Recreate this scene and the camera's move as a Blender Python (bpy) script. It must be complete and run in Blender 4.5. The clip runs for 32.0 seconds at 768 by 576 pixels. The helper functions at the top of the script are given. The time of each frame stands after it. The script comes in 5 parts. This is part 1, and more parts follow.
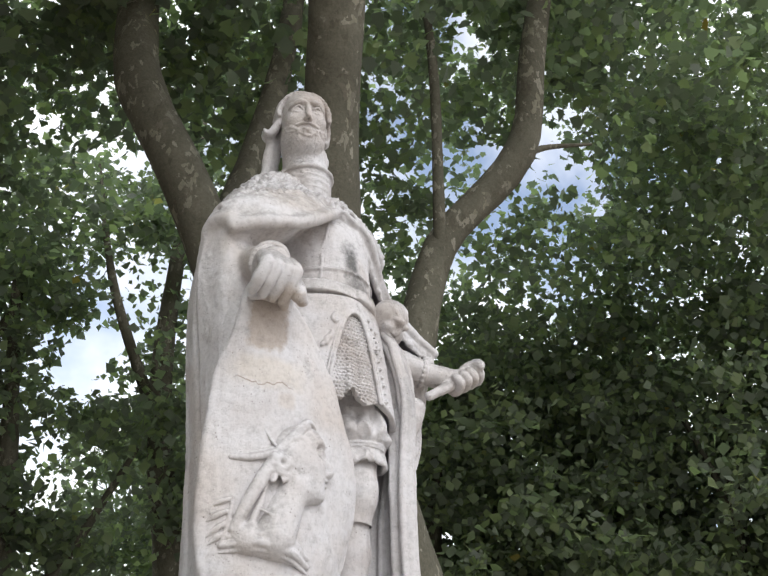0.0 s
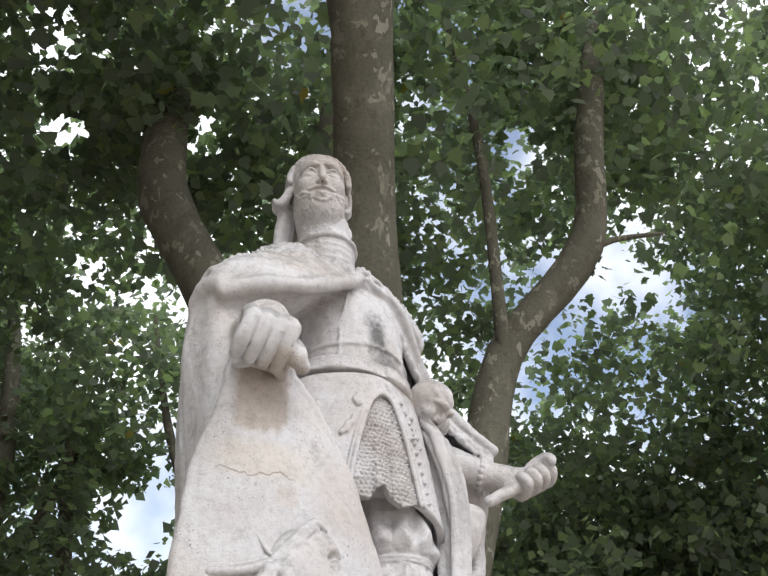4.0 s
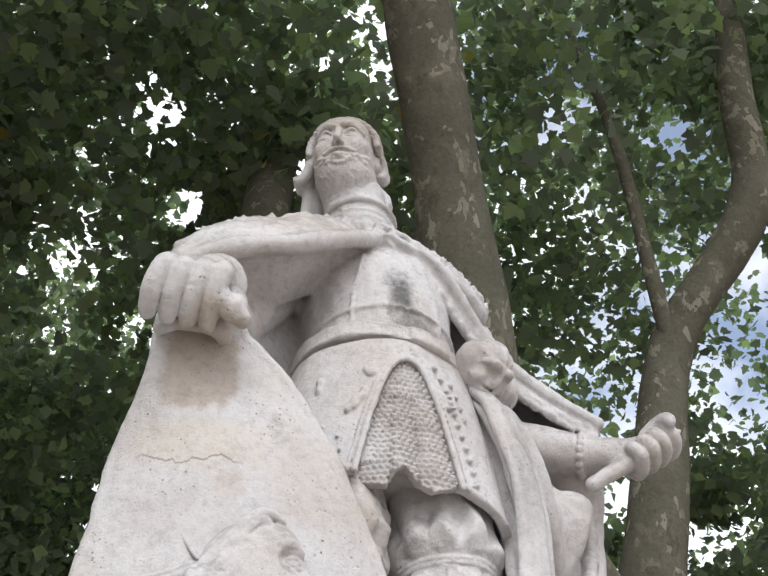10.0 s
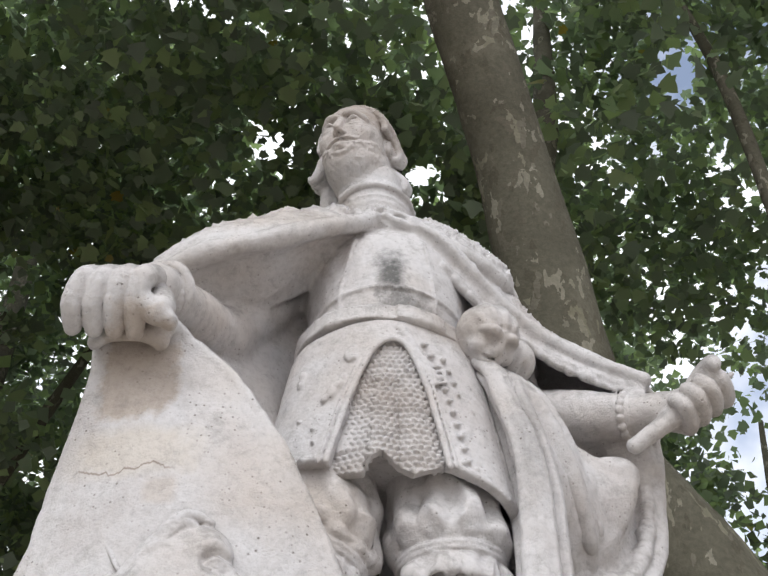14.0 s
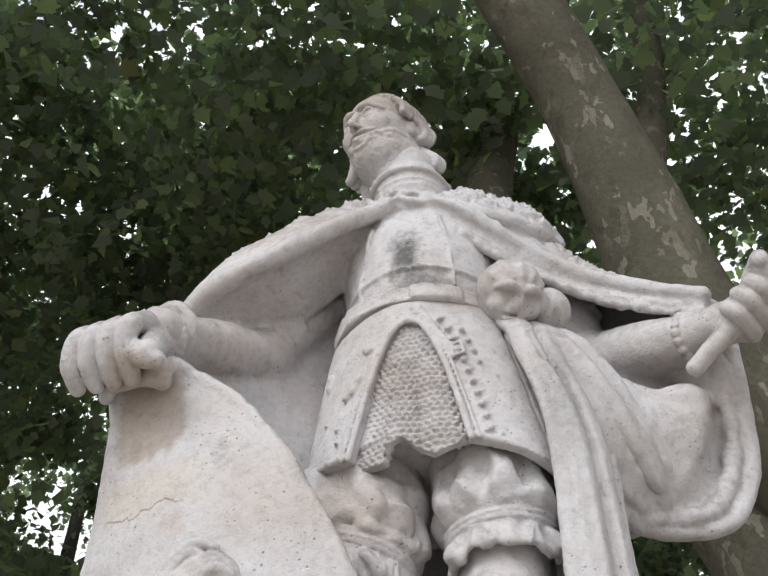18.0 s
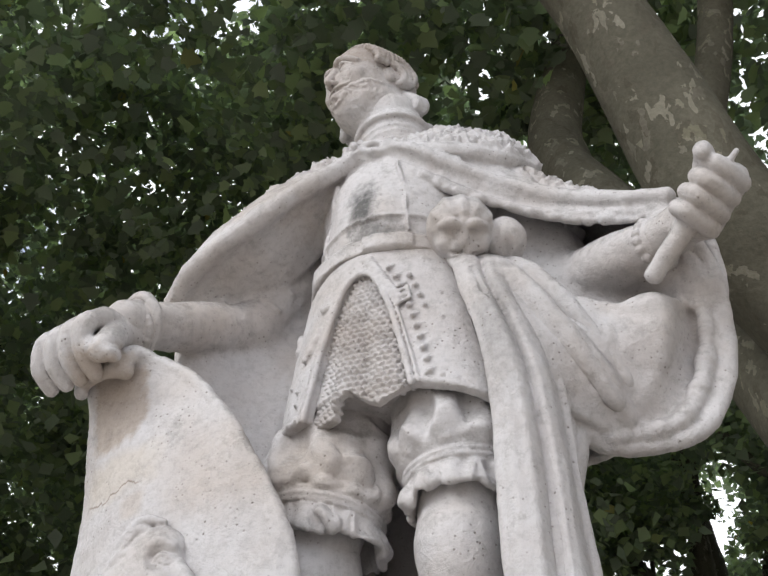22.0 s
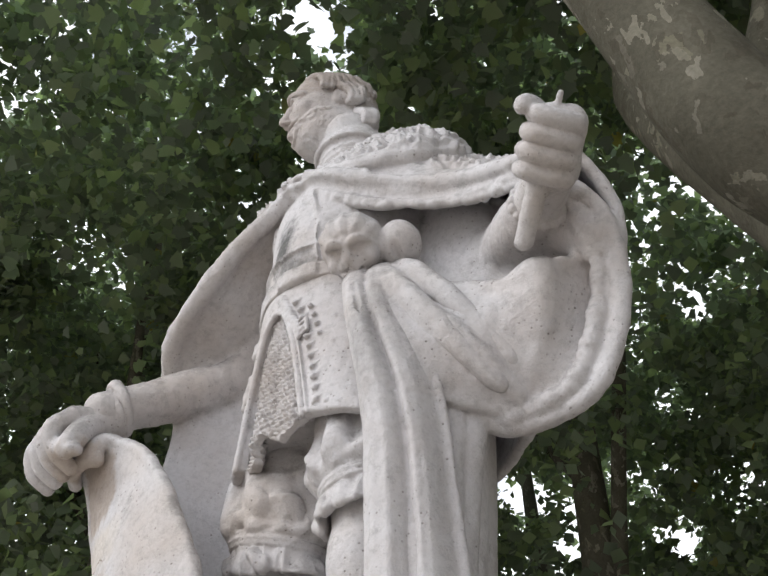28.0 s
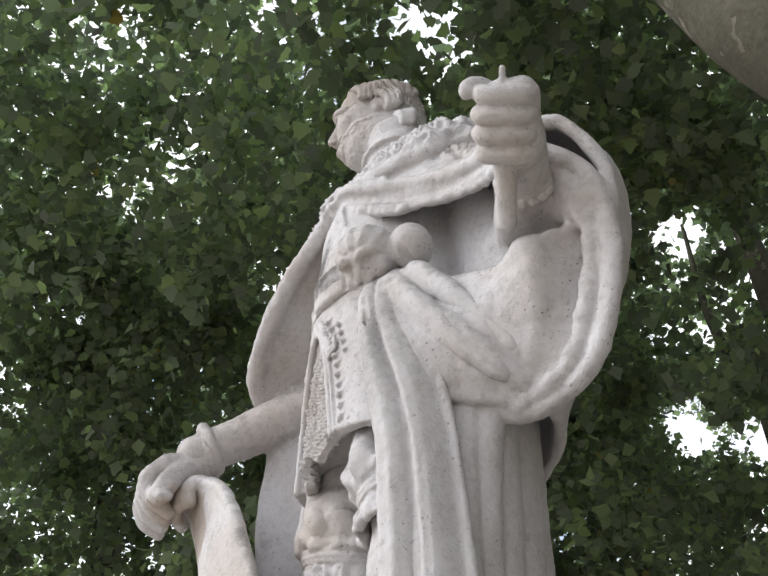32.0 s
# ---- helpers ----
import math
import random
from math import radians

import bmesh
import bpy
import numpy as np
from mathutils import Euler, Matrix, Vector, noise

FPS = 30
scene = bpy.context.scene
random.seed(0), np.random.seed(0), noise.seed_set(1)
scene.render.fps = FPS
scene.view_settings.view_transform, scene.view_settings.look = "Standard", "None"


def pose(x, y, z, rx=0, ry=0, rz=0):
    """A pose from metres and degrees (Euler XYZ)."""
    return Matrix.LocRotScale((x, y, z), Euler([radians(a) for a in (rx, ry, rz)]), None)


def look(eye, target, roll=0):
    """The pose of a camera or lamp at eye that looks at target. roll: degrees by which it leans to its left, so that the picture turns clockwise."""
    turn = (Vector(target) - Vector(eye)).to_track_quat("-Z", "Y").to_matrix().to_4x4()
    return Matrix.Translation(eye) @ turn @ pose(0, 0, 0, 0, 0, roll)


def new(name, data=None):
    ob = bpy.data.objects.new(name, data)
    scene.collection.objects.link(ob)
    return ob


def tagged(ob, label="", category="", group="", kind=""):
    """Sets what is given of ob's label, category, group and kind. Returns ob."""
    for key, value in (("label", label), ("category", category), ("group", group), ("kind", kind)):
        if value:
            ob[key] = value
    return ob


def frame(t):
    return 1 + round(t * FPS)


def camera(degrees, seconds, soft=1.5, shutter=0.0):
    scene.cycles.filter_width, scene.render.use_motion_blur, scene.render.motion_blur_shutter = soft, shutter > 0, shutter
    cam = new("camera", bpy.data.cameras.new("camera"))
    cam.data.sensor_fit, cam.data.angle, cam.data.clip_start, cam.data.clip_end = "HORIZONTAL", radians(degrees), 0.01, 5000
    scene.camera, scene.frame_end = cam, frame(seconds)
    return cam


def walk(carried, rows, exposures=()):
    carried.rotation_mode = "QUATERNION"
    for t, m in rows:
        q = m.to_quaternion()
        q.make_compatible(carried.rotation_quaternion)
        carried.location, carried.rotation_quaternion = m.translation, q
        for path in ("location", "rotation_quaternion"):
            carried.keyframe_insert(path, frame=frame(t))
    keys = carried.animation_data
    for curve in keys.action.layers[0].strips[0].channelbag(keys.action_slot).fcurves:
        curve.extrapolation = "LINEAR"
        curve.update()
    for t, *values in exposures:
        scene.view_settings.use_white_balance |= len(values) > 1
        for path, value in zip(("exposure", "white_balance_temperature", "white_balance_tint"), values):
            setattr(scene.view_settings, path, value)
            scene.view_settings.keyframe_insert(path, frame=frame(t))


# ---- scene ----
cam = camera(42.6, 32.0)
PATH = [
    (0, (-2.575, -2.96, 1.29), (-1.354, -1.743, 2.303), -2.63),
    (0.5, (-2.442, -2.901, 1.318), (-1.262, -1.676, 2.371), -2.24),
    (1, (-2.335, -2.772, 1.35), (-1.192, -1.554, 2.45), -2.43),
    (1.5, (-2.27, -2.647, 1.362), (-1.157, -1.44, 2.503), -3.02),
    (2, (-2.156, -2.585, 1.373), (-1.081, -1.387, 2.559), -2.89),
    (2.5, (-2.037, -2.586, 1.384), (-0.994, -1.388, 2.599), -2.33),
    (3, (-1.94, -2.529, 1.4), (-0.926, -1.34, 2.648), -2.66),
    (3.5, (-1.897, -2.485, 1.422), (-0.898, -1.306, 2.691), -3.23),
    (5.5, (-1.571, -2.364, 1.468), (-0.665, -1.172, 2.793), -4.83),
    (6, (-1.488, -2.37, 1.483), (-0.614, -1.161, 2.815), -4.89),
    (6.5, (-1.451, -2.313, 1.485), (-0.608, -1.098, 2.832), -5.21),
    (7, (-1.376, -2.271, 1.498), (-0.574, -1.044, 2.859), -5.03),
    (7.5, (-1.269, -2.297, 1.534), (-0.512, -1.047, 2.9), -4.13),
    (8, (-1.173, -2.233, 1.547), (-0.461, -0.975, 2.93), -3.89),
    (8.5, (-1.103, -2.159, 1.533), (-0.431, -0.9, 2.933), -3.88),
    (9, (-0.996, -2.169, 1.56), (-0.375, -0.888, 2.965), -3.06),
    (9.5, (-0.892, -2.163, 1.575), (-0.317, -0.865, 2.984), -2.33),
    (10, (-0.845, -2.102, 1.58), (-0.31, -0.8, 3.001), -2.30),
    (10.5, (-0.756, -2.092, 1.601), (-0.267, -0.775, 3.025), -1.67),
    (11, (-0.654, -2.114, 1.631), (-0.22, -0.774, 3.051), -0.97),
    (11.5, (-0.644, -2.08, 1.619), (-0.24, -0.733, 3.042), -1.01),
    (12, (-0.548, -2.052, 1.631), (-0.202, -0.691, 3.055), -0.55),
    (12.5, (-0.44, -2.051, 1.628), (-0.165, -0.684, 3.062), 0.14),
    (13, (-0.418, -2.061, 1.602), (-0.182, -0.691, 3.041), 0.08),
    (13.5, (-0.316, -2.059, 1.607), (-0.136, -0.688, 3.052), 0.31),
    (15.5, (-0.02, -2.083, 1.617), (-0.015, -0.716, 3.078), -0.41),
    (16, (0.042, -2.079, 1.623), (-0.03, -0.705, 3.075), 0.01),
    (16.5, (0.111, -2.048, 1.629), (-0.033, -0.678, 3.079), -0.25),
    (17, (0.174, -2.043, 1.617), (-0.04, -0.676, 3.061), -0.34),
    (17.5, (0.265, -2.012, 1.618), (-0.004, -0.655, 3.062), -0.58),
    (18, (0.327, -1.977, 1.629), (0.023, -0.628, 3.074), -1.41),
    (18.5, (0.386, -1.974, 1.635), (0.043, -0.624, 3.07), -1.18),
    (19, (0.452, -1.96, 1.638), (0.072, -0.607, 3.061), -1.67),
    (19.5, (0.518, -1.942, 1.637), (0.094, -0.589, 3.048), -1.57),
    (20, (0.591, -1.926, 1.644), (0.117, -0.568, 3.033), -1.35),
    (20.5, (0.655, -1.9, 1.642), (0.137, -0.547, 3.021), -1.25),
    (21, (0.724, -1.879, 1.643), (0.159, -0.533, 3.01), -1.23),
    (21.5, (0.792, -1.847, 1.64), (0.18, -0.518, 3.004), -1.03),
    (22, (0.859, -1.815, 1.63), (0.204, -0.509, 2.995), -1.10),
    (22.5, (0.936, -1.794, 1.621), (0.234, -0.511, 2.985), -0.72),
    (23, (1.006, -1.76, 1.631), (0.26, -0.501, 2.995), -0.36),
    (23.5, (1.085, -1.709, 1.643), (0.292, -0.481, 3.007), -0.30),
    (24, (1.135, -1.696, 1.641), (0.317, -0.486, 3.008), -0.35),
    (24.5, (1.196, -1.675, 1.649), (0.344, -0.503, 3.028), -0.62),
    (25, (1.311, -1.606, 1.656), (0.403, -0.476, 3.034), -0.68),
    (25.5, (1.337, -1.581, 1.655), (0.394, -0.47, 3.025), -1.19),
    (26, (1.396, -1.555, 1.663), (0.41, -0.464, 3.019), -1.60),
    (26.5, (1.489, -1.463, 1.663), (0.461, -0.407, 3.015), -1.57),
    (28.5, (1.702, -1.253, 1.647), (0.573, -0.311, 3.003), -2.48),
    (29, (1.776, -1.175, 1.652), (0.616, -0.27, 3.007), -2.39),
    (29.5, (1.889, -1.091, 1.677), (0.693, -0.225, 3.026), -1.94),
    (30, (1.903, -1.093, 1.678), (0.691, -0.247, 3.025), -2.09),
    (30.5, (1.947, -1.003, 1.677), (0.684, -0.236, 3.025), -1.41),
    (31, (1.958, -0.992, 1.671), (0.657, -0.287, 3.016), -1.52),
    (31.5, (1.957, -0.983, 1.669), (0.628, -0.326, 3.011), -1.81),
    (32, (1.983, -0.87, 1.665), (0.62, -0.284, 3.007), -1.84),
]
walk(cam, [(t, look(eye, target, roll)) for t, eye, target, roll in PATH], [(0, 0.25), (8, 0.30), (11, 0.20), (20, 0.13), (29, 0.13), (32, 0.32)])

# ---- light ----
world = bpy.data.worlds.new("sky")
scene.world = world
world.use_nodes = True
wn, wl = world.node_tree.nodes, world.node_tree.links
wn.clear()
sky = wn.new("ShaderNodeTexSky")
sky.sky_type, sky.sun_disc = "NISHITA", False
sky.sun_elevation, sky.sun_rotation = radians(38), radians(200)
sky_low = wn.new("ShaderNodeVectorMath")
sky_low.operation = "SCALE"
sky_low.inputs["Scale"].default_value = 0.19
wl.new(sky.outputs[0], sky_low.inputs[0])
coord = wn.new("ShaderNodeTexCoord")
cloud = wn.new("ShaderNodeTexNoise")
cloud.inputs["Scale"].default_value, cloud.inputs["Detail"].default_value = 3.2, 6
wl.new(coord.outputs["Generated"], cloud.inputs["Vector"])
ramp = wn.new("ShaderNodeValToRGB")
ramp.color_ramp.elements[0].position, ramp.color_ramp.elements[1].position = 0.34, 0.48
ramp.color_ramp.elements[0].color = (0.12, 0.12, 0.12, 1)
wl.new(cloud.outputs[0], ramp.inputs[0])
mix = wn.new("ShaderNodeMix")
mix.data_type = "RGBA"
wl.new(ramp.outputs[0], mix.inputs[0])
wl.new(sky_low.outputs[0], mix.inputs[6])
mix.inputs[7].default_value = (1.23, 1.25, 1.32, 1)
back = wn.new("ShaderNodeBackground")
wl.new(mix.outputs[2], back.inputs[0])
wl.new(back.outputs[0], wn.new("ShaderNodeOutputWorld").inputs[0])

sun = new("sun", bpy.data.lights.new("sun", "SUN"))
sun.data.energy, sun.data.angle, sun.data.color = 1.8, radians(35), (1.0, 0.995, 0.99)
sun.matrix_world = look((-4, -11, 12), (0, 0, 3))


# ---- materials ----
def shader(name):
    m = bpy.data.materials.new(name)
    m.use_nodes = True
    n, l = m.node_tree.nodes, m.node_tree.links
    return m, n, l, n["Principled BSDF"]


def tex_noise(n, l, vec, scale, detail=4, rough=0.6):
    t = n.new("ShaderNodeTexNoise")
    t.inputs["Scale"].default_value, t.inputs["Detail"].default_value, t.inputs["Roughness"].default_value = scale, detail, rough
    l.new(vec, t.inputs["Vector"])
    return t.outputs[0]


def steps(n, l, fac, *stops):
    r = n.new("ShaderNodeValToRGB")
    e = r.color_ramp.elements
    while len(e) < len(stops):
        e.new(0.5)
    for k, (p, c) in zip(e, stops):
        k.position, k.color = p, (*c, 1) if len(c) == 3 else c
    l.new(fac, r.inputs[0])
    return r.outputs[0]


def blend(n, l, fac, a, b, mode="MIX"):
    m = n.new("ShaderNodeMix")
    m.data_type, m.blend_type = "RGBA", mode
    for v, i in ((fac, 0), (a, 6), (b, 7)):
        if isinstance(v, bpy.types.NodeSocket):
            l.new(v, m.inputs[i])
        else:
            m.inputs[i].default_value = v if i == 0 else (*v, 1)
    return m.outputs[2]


def relief(n, l, bsdf, height, strength, distance):
    b = n.new("ShaderNodeBump")
    b.inputs["Strength"].default_value, b.inputs["Distance"].default_value = strength, distance
    l.new(height, b.inputs["Height"])
    l.new(b.outputs[0], bsdf.inputs["Normal"])


def grey(v):
    return (v, v, v)


def spot(n, l, at, centre, radii, wobble, scale=14, edge_width=0.2):
    """A ragged patch round a place: 1 inside, 0 outside."""
    m = n.new("ShaderNodeMapping")
    m.vector_type = "POINT"
    m.inputs["Scale"].default_value = [1 / r for r in radii]
    m.inputs["Location"].default_value = [-c / r for c, r in zip(centre, radii)]
    l.new(at, m.inputs[0])
    p4 = n.new("ShaderNodeVectorMath")
    p4.operation = "MULTIPLY"
    l.new(m.outputs[0], p4.inputs[0])
    l.new(m.outputs[0], p4.inputs[1])
    d4 = n.new("ShaderNodeVectorMath")
    d4.operation = "LENGTH"
    l.new(p4.outputs[0], d4.inputs[0])
    d = n.new("ShaderNodeMath")
    d.operation = "SQRT"
    l.new(d4.outputs["Value"], d.inputs[0])
    add = n.new("ShaderNodeMath")
    add.operation = "MULTIPLY_ADD"
    l.new(tex_noise(n, l, at, scale, 6, 0.7), add.inputs[0])
    add.inputs[1].default_value = wobble
    l.new(d.outputs[0], add.inputs[2])
    half = n.new("ShaderNodeMath")
    half.operation = "MULTIPLY"
    half.inputs[1].default_value = 0.5
    l.new(add.outputs[0], half.inputs[0])
    edge = 0.4 + wobble * 0.25
    return steps(n, l, half.outputs[0], (edge - 0.75 * edge_width, grey(1)), (edge + 0.25 * edge_width, grey(0)))


def stone_material():
    m, n, l, b = shader("weathered limestone")
    at = n.new("ShaderNodeTexCoord").outputs["Object"]
    col = steps(n, l, tex_noise(n, l, at, 3.1, 5), (0.3, (0.47, 0.441, 0.433)), (0.5, (0.552, 0.537, 0.541)), (0.7, (0.597, 0.588, 0.598)))
    warm = steps(n, l, tex_noise(n, l, at, 1.7, 3), (0.50, grey(0)), (0.72, grey(0.8)))
    col = blend(n, l, warm, col, (0.49, 0.435, 0.395))
    # mended and stained places on the shield, black growth on the breastplate
    for centre, radii, wob, tone, amount, scale, wide in (
        ((-0.59, -0.37, 3.06), (0.105, 0.2, 0.14), 1.0, (0.40, 0.335, 0.28), 0.75, 11, 0.10),
        ((-0.57, -0.36, 2.87), (0.17, 0.2, 0.08), 0.8, (0.53, 0.475, 0.41), 0.6, 9, 0.2),
        ((-0.50, -0.36, 2.77), (0.05, 0.2, 0.04), 0.9, (0.46, 0.40, 0.35), 0.5, 14, 0.2),
        ((-0.01, -0.22, 3.64), (0.055, 0.12, 0.13), 1.5, (0.10, 0.10, 0.098), 0.95, 45, 0.4),
        ((0.03, -0.23, 3.53), (0.10, 0.12, 0.05), 1.5, (0.16, 0.158, 0.155), 0.8, 45, 0.4),
        ((-0.10, -0.14, 4.42), (0.2, 0.2, 0.12), 0.5, (0.44, 0.38, 0.34), 0.45, 14, 0.2),
        ((-0.05, 0.0, 4.60), (0.26, 0.26, 0.15), 1.2, (0.30, 0.25, 0.21), 0.7, 26, 0.3),
        ((0.16, -0.20, 3.47), (0.14, 0.12, 0.10), 1.2, (0.36, 0.31, 0.27), 0.45, 20, 0.3),
        ((-0.34, -0.2, 3.82), (0.30, 0.25, 0.12), 1.3, (0.42, 0.36, 0.31), 0.5, 12, 0.3),
        ((-0.16, -0.1, 2.88), (0.16, 0.3, 0.12), 1.2, (0.46, 0.395, 0.34), 0.5, 12, 0.3),
        ((0.33, -0.19, 3.12), (0.055, 0.1, 0.24), 1.5, (0.24, 0.235, 0.23), 0.55, 40, 0.4),
    ):
        mask = blend(n, l, 1.0, spot(n, l, at, centre, radii, wob, scale, wide), grey(amount), "MULTIPLY")
        col = blend(n, l, mask, col, tone)
    xyz = n.new("ShaderNodeSeparateXYZ")
    l.new(at, xyz.inputs[0])
    line = n.new("ShaderNodeCombineXYZ")
    l.new(xyz.outputs[0], line.inputs[0])
    path = n.new("ShaderNodeMath")
    path.operation = "MULTIPLY_ADD"
    l.new(tex_noise(n, l, line.outputs[0], 7, 5, 0.6), path.inputs[0])
    path.inputs[1].default_value, path.inputs[2].default_value = 0.16, 2.745
    gap = n.new("ShaderNodeMath")
    gap.operation = "SUBTRACT"
    l.new(xyz.outputs[2], gap.inputs[0])
    l.new(path.outputs[0], gap.inputs[1])
    wide = n.new("ShaderNodeMath")
    wide.operation = "ABSOLUTE"
    l.new(gap.outputs[0], wide.inputs[0])
    crack = steps(n, l, wide.outputs[0], (0.0012, grey(0.8)), (0.0028, grey(0)))
    crack = blend(n, l, 1.0, crack, spot(n, l, at, (-0.585, -0.36, 2.83), (0.135, 0.2, 0.12), 0.2, 9, 0.1), "MULTIPLY")
    col = blend(n, l, crack, col, (0.2, 0.15, 0.12))
    fine = tex_noise(n, l, at, 48, 5, 0.7)
    col = blend(n, l, 0.26, col, steps(n, l, fine, (0.32, grey(0.4)), (0.54, grey(1.0))), "MULTIPLY")
    # grey lichen, most where rain lies on upward faces
    geo = n.new("ShaderNodeNewGeometry")
    up = n.new("ShaderNodeSeparateXYZ")
    l.new(geo.outputs["Normal"], up.inputs[0])
    flat = steps(n, l, up.outputs[2], (0.05, grey(0.0)), (0.75, grey(0.24)))
    add = n.new("ShaderNodeMath")
    add.operation = "ADD"
    l.new(tex_noise(n, l, at, 13, 9, 0.78), add.inputs[0])
    l.new(flat, add.inputs[1])
    lichen = steps(n, l, add.outputs[0], (0.55, grey(0)), (0.72, grey(0.55)))
    col = blend(n, l, lichen, col, (0.20, 0.19, 0.178))
    pit = n.new("ShaderNodeTexVoronoi")
    pit.inputs["Scale"].default_value = 62
    pit.inputs["Randomness"].default_value = 1.0
    l.new(at, pit.inputs["Vector"])
    hole = steps(n, l, pit.outputs["Distance"], (0.06, grey(0.85)), (0.21, grey(0)))
    rare = steps(n, l, tex_noise(n, l, at, 7, 8, 0.75), (0.46, grey(0)), (0.60, grey(1)))
    hole = blend(n, l, 1.0, hole, rare, "MULTIPLY")
    col = blend(n, l, hole, col, (0.17, 0.145, 0.125))
    l.new(col, b.inputs["Base Color"])
    b.inputs["Roughness"].default_value = 0.88
    b.inputs["Specular IOR Level"].default_value = 0.2
    h = blend(n, l, 0.5, tex_noise(n, l, at, 130, 4, 0.7), fine)
    h = blend(n, l, hole, h, grey(0))
    relief(n, l, b, h, 0.75, 0.008)
    return m


def bark_material():
    m, n, l, b = shader("plane tree bark")
    at = n.new("ShaderNodeTexCoord").outputs["Object"]
    warp = n.new("ShaderNodeMapping")
    warp.inputs["Scale"].default_value = (1, 1, 0.55)
    l.new(at, warp.inputs[0])
    wob = n.new("ShaderNodeVectorMath")
    wob.operation = "MULTIPLY_ADD"
    nz = n.new("ShaderNodeTexNoise")
    nz.inputs["Scale"].default_value, nz.inputs["Detail"].default_value = 11, 5
    l.new(warp.outputs[0], nz.inputs["Vector"])
    l.new(nz.outputs["Color"], wob.inputs[0])
    wob.inputs[1].default_value = (0.24, 0.24, 0.24)
    l.new(warp.outputs[0], wob.inputs[2])
    v = n.new("ShaderNodeTexVoronoi")
    v.inputs["Scale"].default_value = 22
    l.new(wob.outputs[0], v.inputs["Vector"])
    pick = n.new("ShaderNodeSeparateColor")
    l.new(v.outputs["Color"], pick.inputs[0])
    base = steps(n, l, tex_noise(n, l, warp.outputs[0], 3.5, 6), (0.3, (0.070, 0.067, 0.048)), (0.55, (0.100, 0.096, 0.071)), (0.75, (0.150, 0.142, 0.108)))
    patch = steps(n, l, pick.outputs[0], (0.0, (0.20, 0.185, 0.13)), (0.06, (0.32, 0.30, 0.245)), (0.14, (0.075, 0.064, 0.046)), (0.5, (0.15, 0.135, 0.105)))
    use = steps(n, l, pick.outputs[0], (0.18, grey(0.6)), (0.28, grey(0.2)))
    col = blend(n, l, use, base, patch)
    col = blend(n, l, 0.5, col, steps(n, l, tex_noise(n, l, at, 45, 5, 0.7), (0.3, grey(0.4)), (0.65, grey(1))), "MULTIPLY")
    l.new(col, b.inputs["Base Color"])
    b.inputs["Roughness"].default_value = 0.9
    b.inputs["Specular IOR Level"].default_value = 0.2
    relief(n, l, b, blend(n, l, 0.5, use, tex_noise(n, l, at, 30, 5)), 0.6, 0.02)
    return m


def leaf_material(name, low, mid, high):
    m, n, l, b = shader(name)
    rnd = n.new("ShaderNodeNewGeometry").outputs["Random Per Island"]
    col = steps(n, l, rnd, (0.0, low), (0.5, mid), (0.9985, high), (0.9999, (0.2, 0.14, 0.03)))
    l.new(col, b.inputs["Base Color"])
    b.inputs["Roughness"].default_value = 0.5
    b.inputs["Specular IOR Level"].default_value = 0.35
    tr = n.new("ShaderNodeBsdfTranslucent")
    glow = n.new("ShaderNodeMix")
    glow.data_type, glow.blend_type = "RGBA", "MULTIPLY"
    glow.inputs[0].default_value = 1
    l.new(col, glow.inputs[6])
    glow.inputs[7].default_value = (1.7, 2.0, 1.45, 1)
    l.new(glow.outputs[2], tr.inputs[0])
    ms = n.new("ShaderNodeMixShader")
    ms.inputs[0].default_value = 0.52
    l.new(b.outputs[0], ms.inputs[1])
    l.new(tr.outputs[0], ms.inputs[2])
    l.new(ms.outputs[0], n["Material Output"].inputs[0])
    return m


def ground_material():
    m, n, l, b = shader("packed sandy gravel")
    at = n.new("ShaderNodeTexCoord").outputs["Object"]
    col = steps(n, l, tex_noise(n, l, at, 2, 8, 0.7), (0.3, (0.36, 0.318, 0.27)), (0.7, (0.51, 0.455, 0.395)))
    l.new(col, b.inputs["Base Color"])
    b.inputs["Roughness"].default_value = 0.95
    relief(n, l, b, tex_noise(n, l, at, 60, 4), 0.4, 0.01)
    return m


STONE, BARK, GRAVEL = stone_material(), bark_material(), ground_material()
LEAF = leaf_material("plane leaves", (0.110, 0.124, 0.100), (0.134, 0.160, 0.110), (0.198, 0.238, 0.118))


def mesh_object(name, verts, faces, material, parent=None, label="", smooth=True):
    me = bpy.data.meshes.new(name)
    me.from_pydata(verts, [], faces)
    me.materials.append(material)
    if smooth:
        me.polygons.foreach_set("use_smooth", np.ones(len(me.polygons), bool))
    ob = new(name, me)
    ob.parent = parent
    return tagged(ob, label)


def part(name, bm, material, parent, label=""):
    me = bpy.data.meshes.new(name)
    bm.to_mesh(me)
    bm.free()
    me.materials.append(material)
    ob = new(name, me)
    ob.parent = parent
    return tagged(ob, label)


def box(bm, lo, hi, bevel=0.0):
    made = bmesh.ops.create_cube(bm, size=1, matrix=Matrix.LocRotScale((Vector(lo) + Vector(hi)) / 2, None, Vector(hi) - Vector(lo)))
    if bevel:
        edges = list({e for v in made["verts"] for e in v.link_edges})
        bmesh.ops.bevel(bm, geom=edges, offset=bevel, segments=2, affect="EDGES")


